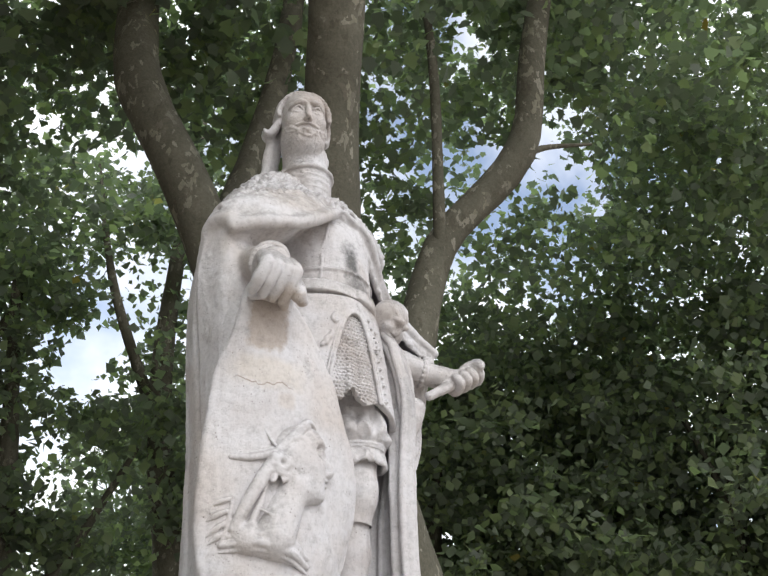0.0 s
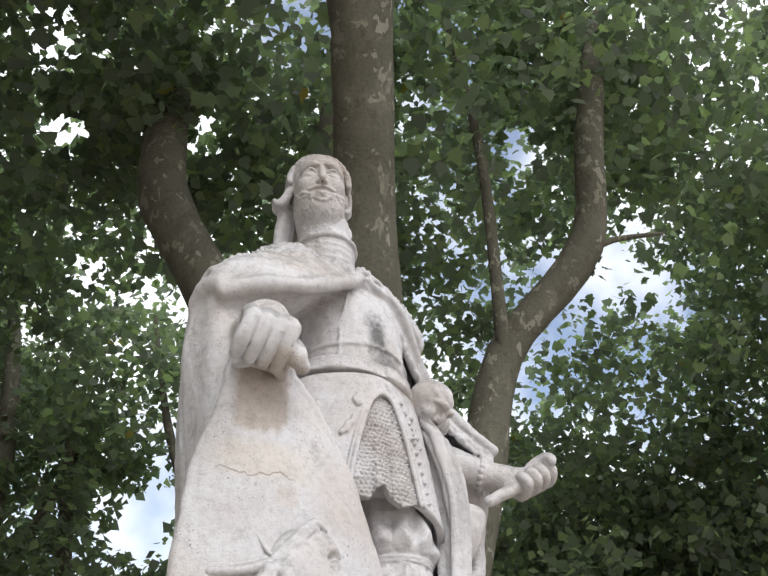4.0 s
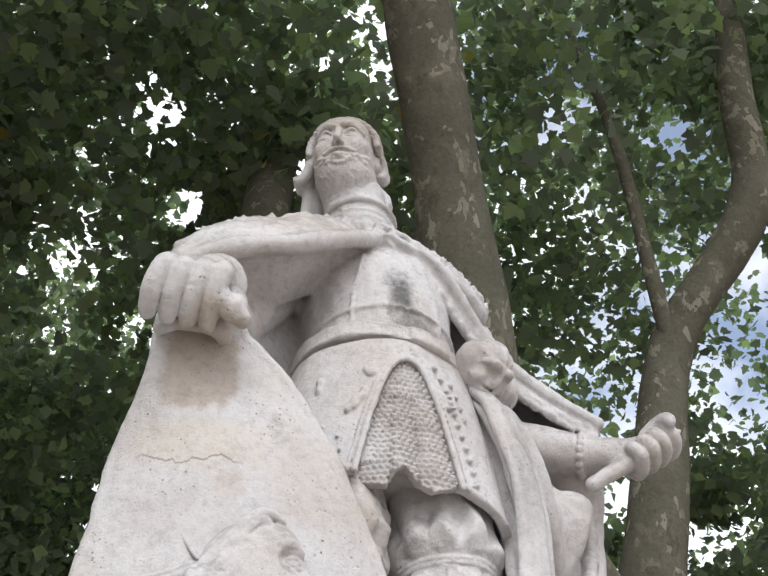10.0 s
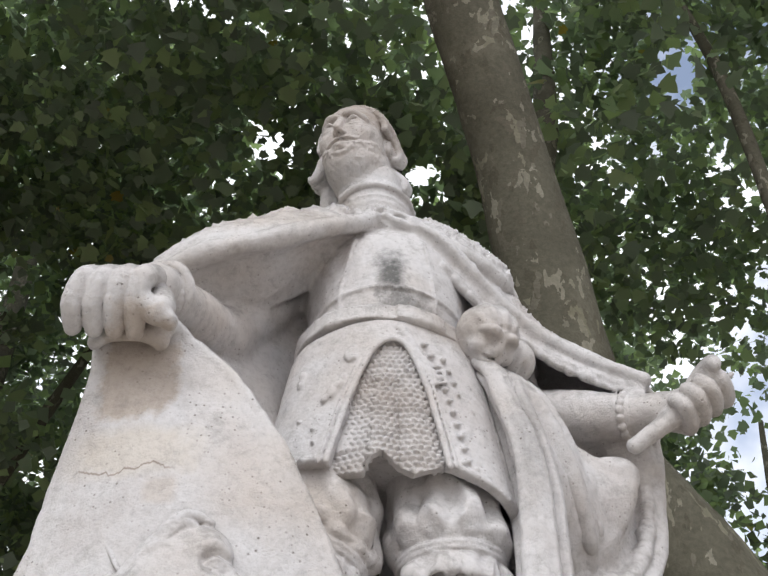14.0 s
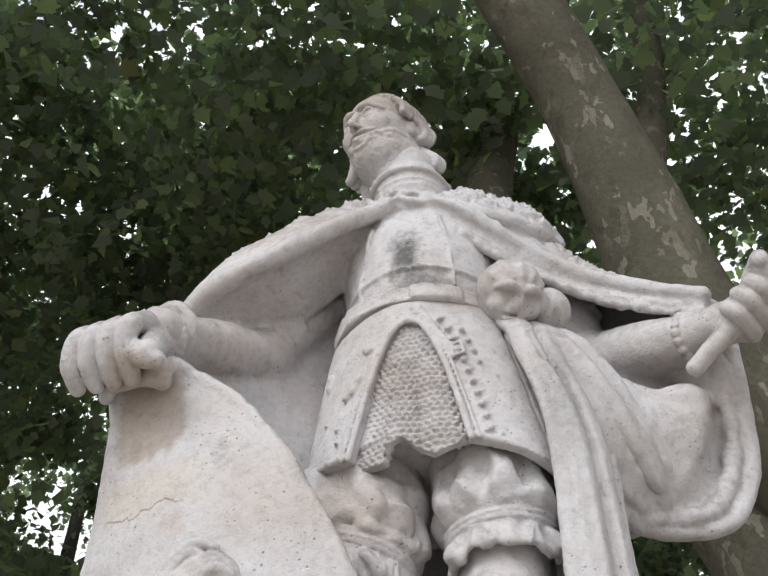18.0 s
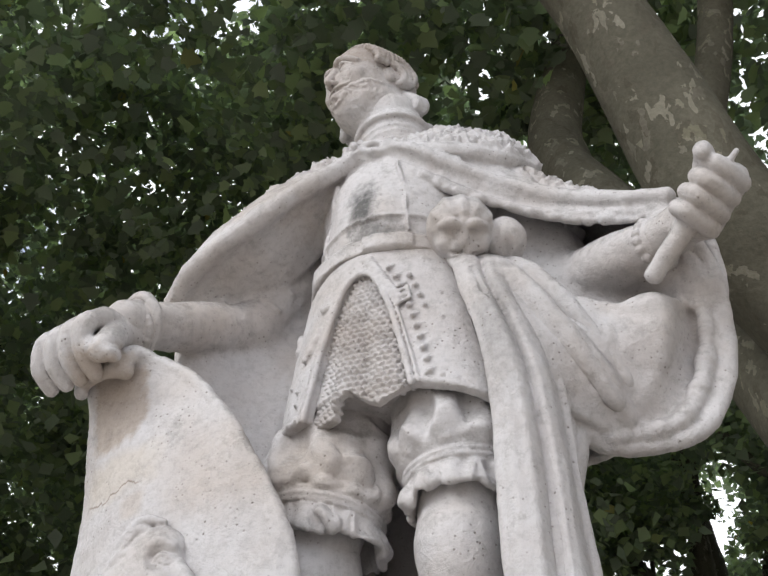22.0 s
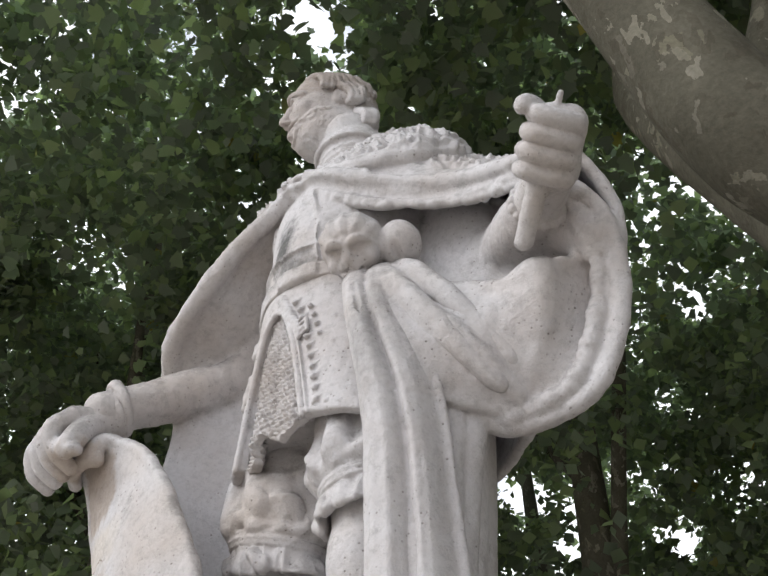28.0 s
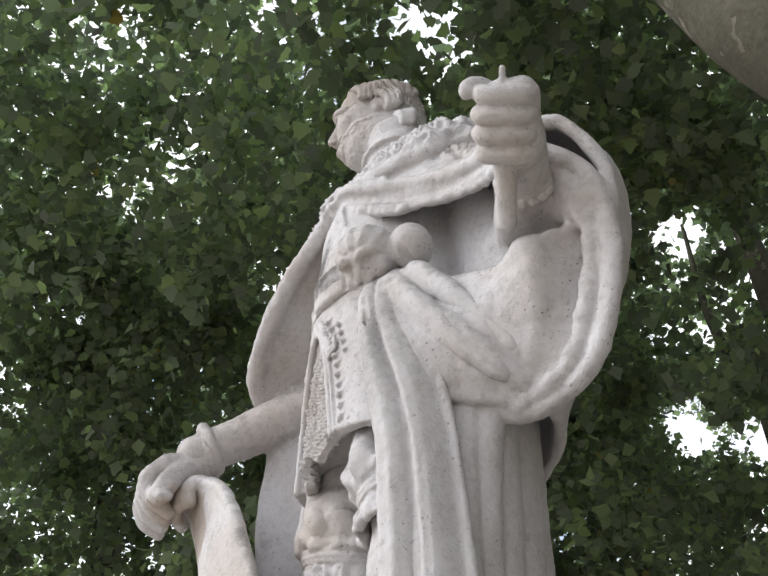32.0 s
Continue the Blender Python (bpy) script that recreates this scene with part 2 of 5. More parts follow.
# ---- ground ----
gb = bmesh.new()
bmesh.ops.create_grid(gb, x_segments=40, y_segments=40, size=400)
tagged(part("ground", gb, GRAVEL, None), "packed sandy gravel ground of the avenue", "ground", kind="structure")


# ---- modelling in clay: a distance field on a grid, turned into one skin ----
def curve(pts, count):
    """Points evenly spread on a smooth line through pts."""
    p = np.array(pts, float)
    p = np.vstack([2 * p[0] - p[1], p, 2 * p[-1] - p[-2]])
    t = np.linspace(0, len(pts) - 1 - 1e-9, count)
    i, f = t.astype(int), (t % 1)[:, None]
    a, b, c, d = p[i], p[i + 1], p[i + 2], p[i + 3]
    return 0.5 * (2 * b + (c - a) * f + (2 * a - 5 * b + 4 * c - d) * f**2 + (3 * b - 3 * c + d - a) * f**3)


def cloth(rows, across, along):
    """A grid of points on the smooth sheet through several lines, each given by some points."""
    lines = np.array([curve(r, across) for r in rows])
    return np.stack([curve(lines[:, i], along) for i in range(across)], 1)


def soft(a, b, k):
    h = np.maximum(k - np.abs(a - b), 0) / k
    return np.minimum(a, b) - h * h * k / 4


class Clay:
    def __init__(self, lo, hi, h):
        self.lo, self.h = np.array(lo, float), h
        self.n = np.ceil((np.array(hi) - self.lo) / h).astype(int) + 1
        self.d = np.full(self.n, 0.2, np.float32)

    def cut(self, lo, hi):
        a = np.clip(np.floor((np.array(lo) - self.lo) / self.h).astype(int), 0, self.n)
        b = np.clip(np.ceil((np.array(hi) - self.lo) / self.h).astype(int) + 1, 0, self.n)
        s = tuple(slice(i, j) for i, j in zip(a, b))
        return s, [(self.lo[k] + self.h * np.arange(a[k], b[k], dtype=np.float32)).reshape([-1 if j == k else 1 for j in range(3)]) for k in range(3)]

    def put(self, f, lo, hi, k=0.02, away=False):
        lo, hi = np.array(lo) - k - 0.02, np.array(hi) + k + 0.02
        s, (x, y, z) = self.cut(lo, hi)
        if 0 in self.d[s].shape:
            return
        v = f(x.astype(np.float32), y.astype(np.float32), z.astype(np.float32)).astype(np.float32)
        self.d[s] = -soft(-self.d[s], v, k) if away else soft(self.d[s], v, k)

    def ball(self, c, r, turn=(0, 0, 0), k=0.02, away=False):
        r = np.array([r] * 3 if np.isscalar(r) else r, np.float32)
        m = np.array(Euler([radians(a) for a in turn]).to_matrix().transposed(), np.float32)
        big = max(r)

        def f(x, y, z):
            p = [m[i][0] * (x - c[0]) + m[i][1] * (y - c[1]) + m[i][2] * (z - c[2]) for i in range(3)]
            k0 = np.sqrt(sum((a / b) ** 2 for a, b in zip(p, r)))
            k1 = np.sqrt(sum((a / b**2) ** 2 for a, b in zip(p, r))) + 1e-6
            return k0 * (k0 - 1) / k1
        self.put(f, np.array(c) - big, np.array(c) + big, k, away)

    def cone(self, a, b, ra, rb, k=0.015, away=False):
        a, b = np.array(a, np.float32), np.array(b, np.float32)
        ab, big = b - a, max(ra, rb)

        def f(x, y, z):
            t = np.clip(((x - a[0]) * ab[0] + (y - a[1]) * ab[1] + (z - a[2]) * ab[2]) / (ab @ ab + 1e-9), 0, 1)
            return np.sqrt((x - a[0] - t * ab[0]) ** 2 + (y - a[1] - t * ab[1]) ** 2 + (z - a[2] - t * ab[2]) ** 2) - (ra + (rb - ra) * t)
        self.put(f, np.minimum(a, b) - big, np.maximum(a, b) + big, k, away)

    def rope(self, pts, radii, k=0.012, count=12, away=False):
        p = curve(pts, count)
        r = np.interp(np.linspace(0, 1, count), np.linspace(0, 1, len(radii)), radii)
        for i in range(count - 1):
            self.cone(p[i], p[i + 1], r[i], r[i + 1], k, away)

    def skin(self, pts, r, k=0.012):
        """A sheet or line of small balls of radius r round many points."""
        p = np.asarray(pts, np.float32).reshape(-1, 3)
        r = np.broadcast_to(np.asarray(r, np.float32).reshape(-1) if not np.isscalar(r) else np.float32(r), len(p))
        if not len(p):
            return
        m = int(np.ceil((float(r.max()) + k) / self.h)) + 1
        keep = np.all((p > self.lo + (m + 1) * self.h) & (p < self.lo + (self.n - m - 2) * self.h), 1)
        p, r = p[keep], r[keep]
        if not len(p):
            return
        base = np.round((p - self.lo) / self.h).astype(np.int64)
        off = (p - self.lo) - base * self.h
        lo, hi = base.min(0) - m, base.max(0) + m + 1
        size = hi - lo
        field = np.full(int(size.prod()), 0.2, np.float32)
        flat = ((base - lo) @ np.array([size[1] * size[2], size[2], 1])).astype(np.int64)
        for i in range(-m, m + 1):
            for j in range(-m, m + 1):
                for q in range(-m, m + 1):
                    if i * i + j * j + q * q <= (m + 0.5) ** 2:
                        d = np.sqrt((i * self.h - off[:, 0]) ** 2 + (j * self.h - off[:, 1]) ** 2 + (q * self.h - off[:, 2]) ** 2) - r
                        np.minimum.at(field, flat + int((i * size[1] + j) * size[2] + q), d.astype(np.float32))
        s = tuple(slice(a, b) for a, b in zip(lo, hi))
        self.d[s] = soft(self.d[s], field.reshape(size), k)

    def surface(self):
        d, n = self.d, self.n
        inside = d < 0
        total = sum(inside[i : n[0] - 1 + i, j : n[1] - 1 + j, q : n[2] - 1 + q].astype(np.int8) for i in (0, 1) for j in (0, 1) for q in (0, 1))
        cells = np.argwhere((total > 0) & (total < 8))
        index = np.full(n - 1, -1, np.int64)
        index[tuple(cells.T)] = np.arange(len(cells))
        place, count = np.zeros((len(cells), 3)), np.zeros(len(cells))
        corner = [(i, j, q) for i in (0, 1) for j in (0, 1) for q in (0, 1)]
        for a in corner:
            for axis in range(3):
                if a[axis] == 0:
                    b = tuple(v + (k == axis) for k, v in enumerate(a))
                    va, vb = d[tuple((cells + a).T)], d[tuple((cells + b).T)]
                    cross = (va < 0) != (vb < 0)
                    t = np.where(cross, va / np.where(cross, va - vb, 1), 0)
                    hit = np.array(a, float)[None] + t[:, None] * np.eye(3)[axis]
                    place += hit * cross[:, None]
                    count += cross
        verts = self.lo + self.h * (cells + place / count[:, None])
        g = np.stack([d[tuple(np.minimum(cells + e, n - 1).T)] - d[tuple(cells.T)] for e in np.eye(3, dtype=int)], 1)
        g = g / (np.linalg.norm(g, axis=1, keepdims=True) + 1e-9)
        faces = []
        for axis in range(3):
            u, v = (axis + 1) % 3, (axis + 2) % 3
            e = np.eye(3, dtype=int)
            s0 = tuple(slice(1, n[k] - 1) if k != axis else slice(0, n[k] - 1) for k in range(3))
            s1 = tuple(slice(1, n[k] - 1) if k != axis else slice(1, n[k]) for k in range(3))
            change = inside[s0] != inside[s1]
            at = np.argwhere(change) + np.array([0 if k == axis else 1 for k in range(3)])
            out = inside[tuple(at.T)]
            quad = np.stack([index[tuple((at - e[u] - e[v]).T)], index[tuple((at - e[v]).T)], index[tuple(at.T)], index[tuple((at - e[u]).T)]], 1)
            quad[~out] = quad[~out][:, ::-1]
            faces.append(quad)
        faces = np.vstack(faces)
        return verts, g, faces[(faces >= 0).all(1)]


def lattice(seed):
    return np.random.RandomState(seed).rand(32, 32, 32).astype(np.float32) * 2 - 1


LATTICE = lattice(5)


def grain(p, size):
    """Smooth noise between -1 and 1 at places p, with lumps of the given size."""
    q = p / size
    i = np.floor(q).astype(int)
    f = q - i
    f = f * f * (3 - 2 * f)
    out = 0
    for a in (0, 1):
        for b in (0, 1):
            for c in (0, 1):
                w = np.abs(1 - a - f[:, 0]) * np.abs(1 - b - f[:, 1]) * np.abs(1 - c - f[:, 2])
                out = out + w * LATTICE[(i[:, 0] + a) % 32, (i[:, 1] + b) % 32, (i[:, 2] + c) % 32]
    return out


def within(v, lo, hi, edge):
    return np.clip((v - lo) / edge, 0, 1) * np.clip((hi - v) / edge, 0, 1)


# ---- the statue ----
def ring(c, rx, ry, z, tilt=0.0, count=160, lo=0, hi=360):
    a = np.radians(np.linspace(lo, hi, count))
    return np.stack([c[0] + rx * np.sin(a), c[1] - ry * np.cos(a), z + tilt * rx * np.sin(a)], 1)


def skirt_rad(a, z):
    """Distance of the skirt from its axis at an angle and a height; squarer towards the hem."""
    t = np.clip((3.47 - z) / 0.53, 0, 1)
    rx, ry, p = 0.237 + 0.066 * t**0.8, 0.235 + 0.012 * t**0.8, 2 + 0.8 * t
    return ((np.abs(np.sin(a)) / rx) ** p + (np.abs(np.cos(a)) / ry) ** p) ** (-1 / p)


def skirt_angle(x, y):
    return np.arctan2(x, -(y - 0.045))


def on_skirt(a, z, out=0.02):
    r = skirt_rad(a, z) + out
    return np.stack([r * np.sin(a), 0.045 - r * np.cos(a), z + 0 * r], -1)


def opening(z):
    """Angles of the two edges of the coat's opening over the mail."""
    t = np.clip((3.375 - z) / 0.40, 0, 1)
    return -0.045 - 0.535 * t**0.47, -0.04 + 0.475 * t**0.42


def coat_hem(a):
    return np.where(a > 0, 2.985 - 0.085 * np.clip(a - 0.42, 0, 1), 2.978 + 0.05 * np.clip(-a - 0.58, 0, 1))


def collar_height(a, q):
    front = np.exp(-((np.degrees(a) / 52) ** 2))
    inner = 4.195 - 0.18 * front
    outer = 3.985 - 0.07 * np.abs(np.sin(a)) - 0.05 * front - 0.065 * np.exp(-(((np.degrees(a) - 50) / 42) ** 2))
    return inner + (outer - inner) * (0.4 * q + 0.6 * q**2)


def shield_lines():
    mid = curve([(-0.625, -0.435, 3.13), (-0.615, -0.435, 3.165), (-0.60, -0.415, 3.19), (-0.585, -0.375, 3.16), (-0.57, -0.355, 3.08), (-0.555, -0.348, 3.0), (-0.51, -0.352, 2.86), (-0.465, -0.35, 2.7), (-0.445, -0.34, 2.5), (-0.45, -0.31, 2.2), (-0.45, -0.26, 1.92)], 360)
    rim_r = curve([(-0.555, -0.41, 3.13), (-0.55, -0.415, 3.16), (-0.53, -0.40, 3.185), (-0.485, -0.37, 3.16), (-0.405, -0.352, 3.10), (-0.325, -0.338, 3.0), (-0.245, -0.325, 2.86), (-0.165, -0.305, 2.7), (-0.12, -0.285, 2.5), (-0.18, -0.24, 2.2), (-0.30, -0.2, 1.92)], 360)
    rim_l = curve([(-0.70, -0.40, 3.125), (-0.70, -0.405, 3.15), (-0.695, -0.395, 3.17), (-0.69, -0.36, 3.14), (-0.69, -0.335, 3.07), (-0.70, -0.31, 2.99), (-0.725, -0.255, 2.86), (-0.74, -0.24, 2.7), (-0.755, -0.235, 2.5), (-0.725, -0.2, 2.2), (-0.60, -0.18, 1.92)], 360)
    return mid, rim_l, rim_r


def shield_face(x, z, out=0.0):
    """A place on the front of the shield, or a little before it."""
    mid, rim_l, rim_r = shield_lines()
    i = int(np.argmin(np.abs(mid[60:, 2] - z))) + 60
    t = np.clip((x - rim_l[i, 0]) / (rim_r[i, 0] - rim_l[i, 0]), 0, 1)
    y = (1 - t) * rim_l[i, 1] + t * rim_r[i, 1] + (4 * t * (1 - t)) ** 0.8 * (mid[i, 1] - 0.5 * (rim_l[i, 1] + rim_r[i, 1]))
    return np.array((x, y - 0.014 - out, z))


def build_relief():
    """A lady's head in profile on the shield, with bound hair, a veil and a beaded bust."""
    c = Clay((-0.80, -0.52, 2.10), (-0.20, -0.16, 2.82), 0.004)
    F = lambda x, z, out=0.0: shield_face(x - 0.012, z - 0.014, 0.72 * out - 0.004)
    line = lambda pts, r, k=0.006, n=10: c.rope([F(*p) for p in pts], r, k, n)
    c.cone(F(-0.445, 2.46, -0.01), F(-0.50, 2.29, -0.01), 0.06, 0.078, 0.02)
    c.ball(F(-0.435, 2.585, -0.005), (0.098, 0.06, 0.118), (0, 10, 0), 0.015)
    c.ball(F(-0.382, 2.54), (0.070, 0.060, 0.105), (0, 6, 0), 0.03)
    c.ball(F(-0.362, 2.462, 0.005), (0.046, 0.042, 0.040), k=0.03)
    c.ball(F(-0.42, 2.47, 0.0), (0.06, 0.05, 0.05), k=0.03)
    c.ball(F(-0.385, 2.645, 0.01), (0.058, 0.042, 0.050), k=0.03)
    # nose, lips, brow and eye
    line([(-0.338, 2.612, 0.022), (-0.312, 2.575, 0.030), (-0.296, 2.548, 0.032), (-0.318, 2.538, 0.026)], [0.011, 0.013, 0.015, 0.010], 0.012, 9)
    c.ball(F(-0.318, 2.514, 0.024), (0.018, 0.018, 0.009), k=0.006)
    c.ball(F(-0.322, 2.493, 0.024), (0.017, 0.018, 0.010), k=0.006)
    c.ball(F(-0.338, 2.452, 0.018), (0.022, 0.026, 0.022), k=0.014)
    c.ball(F(-0.352, 2.604, 0.072), (0.032, 0.022, 0.020), (0, 20, 0), 0.012, away=True)
    c.ball(F(-0.354, 2.602, 0.040), (0.020, 0.014, 0.012), (0, 20, 0), 0.003)
    line([(-0.378, 2.600, 0.050), (-0.355, 2.614, 0.056), (-0.330, 2.606, 0.044)], [0.004, 0.005, 0.004], 0.003, 7)
    line([(-0.376, 2.598, 0.050), (-0.355, 2.589, 0.054), (-0.330, 2.600, 0.044)], [0.003, 0.004, 0.003], 0.003, 7)
    line([(-0.402, 2.632, 0.056), (-0.365, 2.645, 0.058), (-0.332, 2.632, 0.040)], [0.006, 0.009, 0.006], 0.010, 8)
    # hair drawn back from the brow in waving locks to a knot behind the ear
    for k in range(9):
        q = k / 8
        x0, z0 = -0.372 - 0.085 * q, 2.70 - 0.20 * q
        bend = 0.012 * math.sin(2.4 * k)
        line([(x0, z0, 0.028 + 0.022 * q), (x0 - 0.045, z0 + 0.008 + bend - 0.03 * q, 0.050), (x0 - 0.085, z0 - 0.03 - bend, 0.056), (-0.525, 2.595 - 0.07 * q, 0.040)], [0.008, 0.013, 0.014, 0.010], 0.004, 14)
    for k in range(8):
        a = 0.8 * k
        line([(-0.522 + 0.030 * math.cos(a), 2.535 + 0.036 * math.sin(a), 0.048), (-0.520 + 0.020 * math.cos(a + 1.2), 2.535 + 0.022 * math.sin(a + 1.2), 0.064)], [0.015, 0.011], 0.004, 4)
    line([(-0.482, 2.515, 0.050), (-0.468, 2.498, 0.060), (-0.470, 2.470, 0.058), (-0.486, 2.462, 0.048)], [0.009, 0.011, 0.010, 0.008], 0.004, 8)
    for k in range(5):
        line([(-0.455 - 0.012 * k, 2.47 - 0.01 * k, 0.045), (-0.452 - 0.012 * k, 2.44 - 0.012 * k, 0.052), (-0.464 - 0.012 * k, 2.425 - 0.012 * k, 0.046)], [0.006, 0.007, 0.005], 0.004, 5)
    # fillet with a loose end, and a thin pin
    line([(-0.675, 2.548, 0.004), (-0.610, 2.552, 0.018), (-0.545, 2.575, 0.034), (-0.48, 2.615, 0.050)], [0.013, 0.015, 0.013, 0.009], 0.004, 14)
    line([(-0.672, 2.566, 0.006), (-0.610, 2.572, 0.020), (-0.545, 2.592, 0.036)], [0.006, 0.006, 0.005], 0.003, 10)
    line([(-0.618, 2.742, 0.002), (-0.598, 2.712, 0.007), (-0.565, 2.655, 0.012), (-0.535, 2.604, 0.03)], [0.004, 0.006, 0.006, 0.006], 0.003, 12)
    c.ball(F(-0.615, 2.742, 0.002), (0.020, 0.008, 0.010), (0, 25, 0), 0.004)
    line([(-0.572, 2.685, 0.004), (-0.552, 2.655, 0.010)], [0.006, 0.005], 0.003, 4)
    line([(-0.632, 2.655, 0.0), (-0.655, 2.60, 0.002), (-0.672, 2.566, 0.004)], [0.004, 0.004, 0.005], 0.003, 7)
    # veil falling behind the neck
    line([(-0.545, 2.535, 0.030), (-0.580, 2.475, 0.034), (-0.618, 2.39, 0.030), (-0.650, 2.30, 0.018)], [0.022, 0.024, 0.022, 0.016], 0.005, 16)
    line([(-0.540, 2.505, 0.020), (-0.555, 2.43, 0.018), (-0.585, 2.35, 0.016), (-0.600, 2.28, 0.016)], [0.012, 0.012, 0.014, 0.014], 0.005, 14)
    c.ball(F(-0.538, 2.44, 0.045), (0.020, 0.03, 0.055), (0, 22, 0), 0.008, away=True)
    # necklace, and the edge of the dress with beads
    line([(-0.575, 2.372, 0.035), (-0.530, 2.345, 0.066), (-0.480, 2.330, 0.066), (-0.440, 2.332, 0.040)], [0.006, 0.007, 0.007, 0.006], 0.003, 14)
    c.cone(F(-0.60, 2.275, -0.01), F(-0.43, 2.25, -0.01), 0.055, 0.045, 0.02)
    for dz, r, o in ((0.022, 0.013, 0.048), (-0.004, 0.017, 0.050), (-0.026, 0.009, 0.036)):
        line([(-0.675, 2.252 + dz, 0.006), (-0.58, 2.262 + dz, o), (-0.47, 2.245 + dz, o), (-0.365, 2.212 + dz, 0.008)], [r * 0.8, r, r, r * 0.7], 0.003, 18)
    for k in range(12):
        x = -0.655 + 0.023 * k
        c.ball(F(x, 2.302 - 0.0016 * k - 0.00025 * k * k, 0.052 - 0.0011 * (k - 5.5) ** 2), (0.010, 0.010, 0.008), k=0.002)
    # three ends of ribbon spread behind
    for x, z, x2, z2 in ((-0.728, 2.365, -0.662, 2.405), (-0.738, 2.312, -0.668, 2.362), (-0.728, 2.262, -0.668, 2.325), (-0.712, 2.245, -0.672, 2.290)):
        line([(x, z, -0.002), (0.5 * (x + x2), 0.5 * (z + z2) + 0.006, 0.012), (x2, z2, 0.010)], [0.006, 0.011, 0.008], 0.003, 9)
    line([(-0.662, 2.415, 0.004), (-0.660, 2.375, 0.012), (-0.668, 2.31, 0.014), (-0.675, 2.25, 0.010)], [0.006, 0.008, 0.008, 0.008], 0.003, 10)
    return c


def build_coat():
    """The open coat over the mail, with corded edges, studs and a buckled strap."""
    c = Clay((-0.40, -0.36, 2.87), (0.40, 0.20, 3.46), 0.0045)
    def flap(x, y, z):
        a = skirt_angle(x, y)
        d = np.abs(np.sqrt(x**2 + (y - 0.045) ** 2) - skirt_rad(a, z) - 0.014 - 0.004 * np.cos(6 * a + 1)) - 0.013
        left, right = opening(z)
        gap = np.where(z > 3.375, -0.01, -np.maximum(left - a, a - right) * 0.25)
        return np.maximum(np.maximum(d, gap), np.maximum(z - 3.445, coat_hem(a) - z))
    c.put(flap, (-0.38, -0.32, 2.9), (0.38, 0.18, 3.44), 0.003)
    z = 3.375 - 0.395 * np.linspace(0, 1, 260) ** 1.8
    left, right = opening(z)
    for off, r, out in ((0.0, 0.0085, 0.027), (0.055, 0.0045, 0.029)):
        c.skin(on_skirt(left - off, z, out), r, 0.003)
        c.skin(on_skirt(right + off, z, out), r, 0.003)
    # raised line along the hem
    for lo, hi in ((-1.25, -0.60), (0.46, 1.2)):
        a = np.linspace(lo, hi, 160)
        c.skin(on_skirt(a, coat_hem(a) + 0.010, 0.024), 0.006, 0.003)
    stud = lambda a, z, r=0.0085, out=0.030: c.ball(on_skirt(np.array(a), np.array(z), out), (r * 0.9, r * 0.9, r * 0.8), k=0.002)
    # strap with studs beside the right edge of the opening
    for k in range(11):
        z = 3.365 - 0.036 * k
        a = float(opening(z - 0.02)[1]) + 0.145
        stud(a, z, 0.0095, 0.031)
        c.cone(on_skirt(np.array(a + 0.03), np.array(z + 0.008), 0.026), on_skirt(np.array(a + 0.05), np.array(z + 0.012), 0.025), 0.005, 0.004, 0.003)
        if 1 <= k <= 4:
            stud(a + 0.13, z - 0.004, 0.0085, 0.030)
    strap = [on_skirt(np.array(0.05 + q * 0.30), np.array(3.415 - 0.16 * q), 0.027) for q in np.linspace(0, 1, 9)]
    for p in strap:
        c.ball(p, (0.020, 0.010, 0.012), (0, 25, 0), 0.004)
    b0, z0 = 0.335, 3.268
    corner = [(b0, z0), (b0 + 0.10, z0 + 0.012), (b0 + 0.115, z0 - 0.026), (b0 + 0.015, z0 - 0.038)]
    for (a1, h1), (a2, h2) in zip(corner, corner[1:] + corner[:1]):
        c.cone(on_skirt(np.array(a1), np.array(h1), 0.034), on_skirt(np.array(a2), np.array(h2), 0.034), 0.0052, 0.0052, 0.002)
    # studs on the fields and above the hem
    for a, z in ((0.70, 3.175), (0.98, 3.135), (0.55, 3.0), (0.66, 2.99), (0.76, 2.98), (-0.66, 3.0), (-0.78, 3.0), (-0.95, 3.01), (-0.72, 3.09), (-0.86, 3.13), (-0.70, 3.045), (0.72, 3.26)):
        stud(a, z, 0.0075, 0.028)
    c.rope(list(on_skirt(np.linspace(0.86, 1.04, 6), np.linspace(3.40, 2.96, 6), 0.029)), [0.004, 0.004], 0.003, 30, away=True)
    c.rope(list(on_skirt(np.linspace(-0.62, -0.80, 6), np.linspace(3.33, 3.0, 6), 0.028)), [0.003, 0.003], 0.003, 26, away=True)
    # carved leaves on the right flap
    for a, z, r, t in ((-0.43, 3.335, 0.011, 20), (-0.45, 3.315, 0.013, -25), (-0.41, 3.308, 0.010, 50), (-0.52, 3.225, 0.012, 35), (-0.57, 3.205, 0.016, 20), (-0.63, 3.185, 0.012, 45), (-0.50, 3.245, 0.009, 10), (-0.92, 3.30, 0.013, 0), (-0.93, 3.27, 0.010, 0)):
        c.ball(on_skirt(np.array(a), np.array(z), 0.028), (r, 0.009, r * 1.7), (0, t, 0), 0.003)
    return c


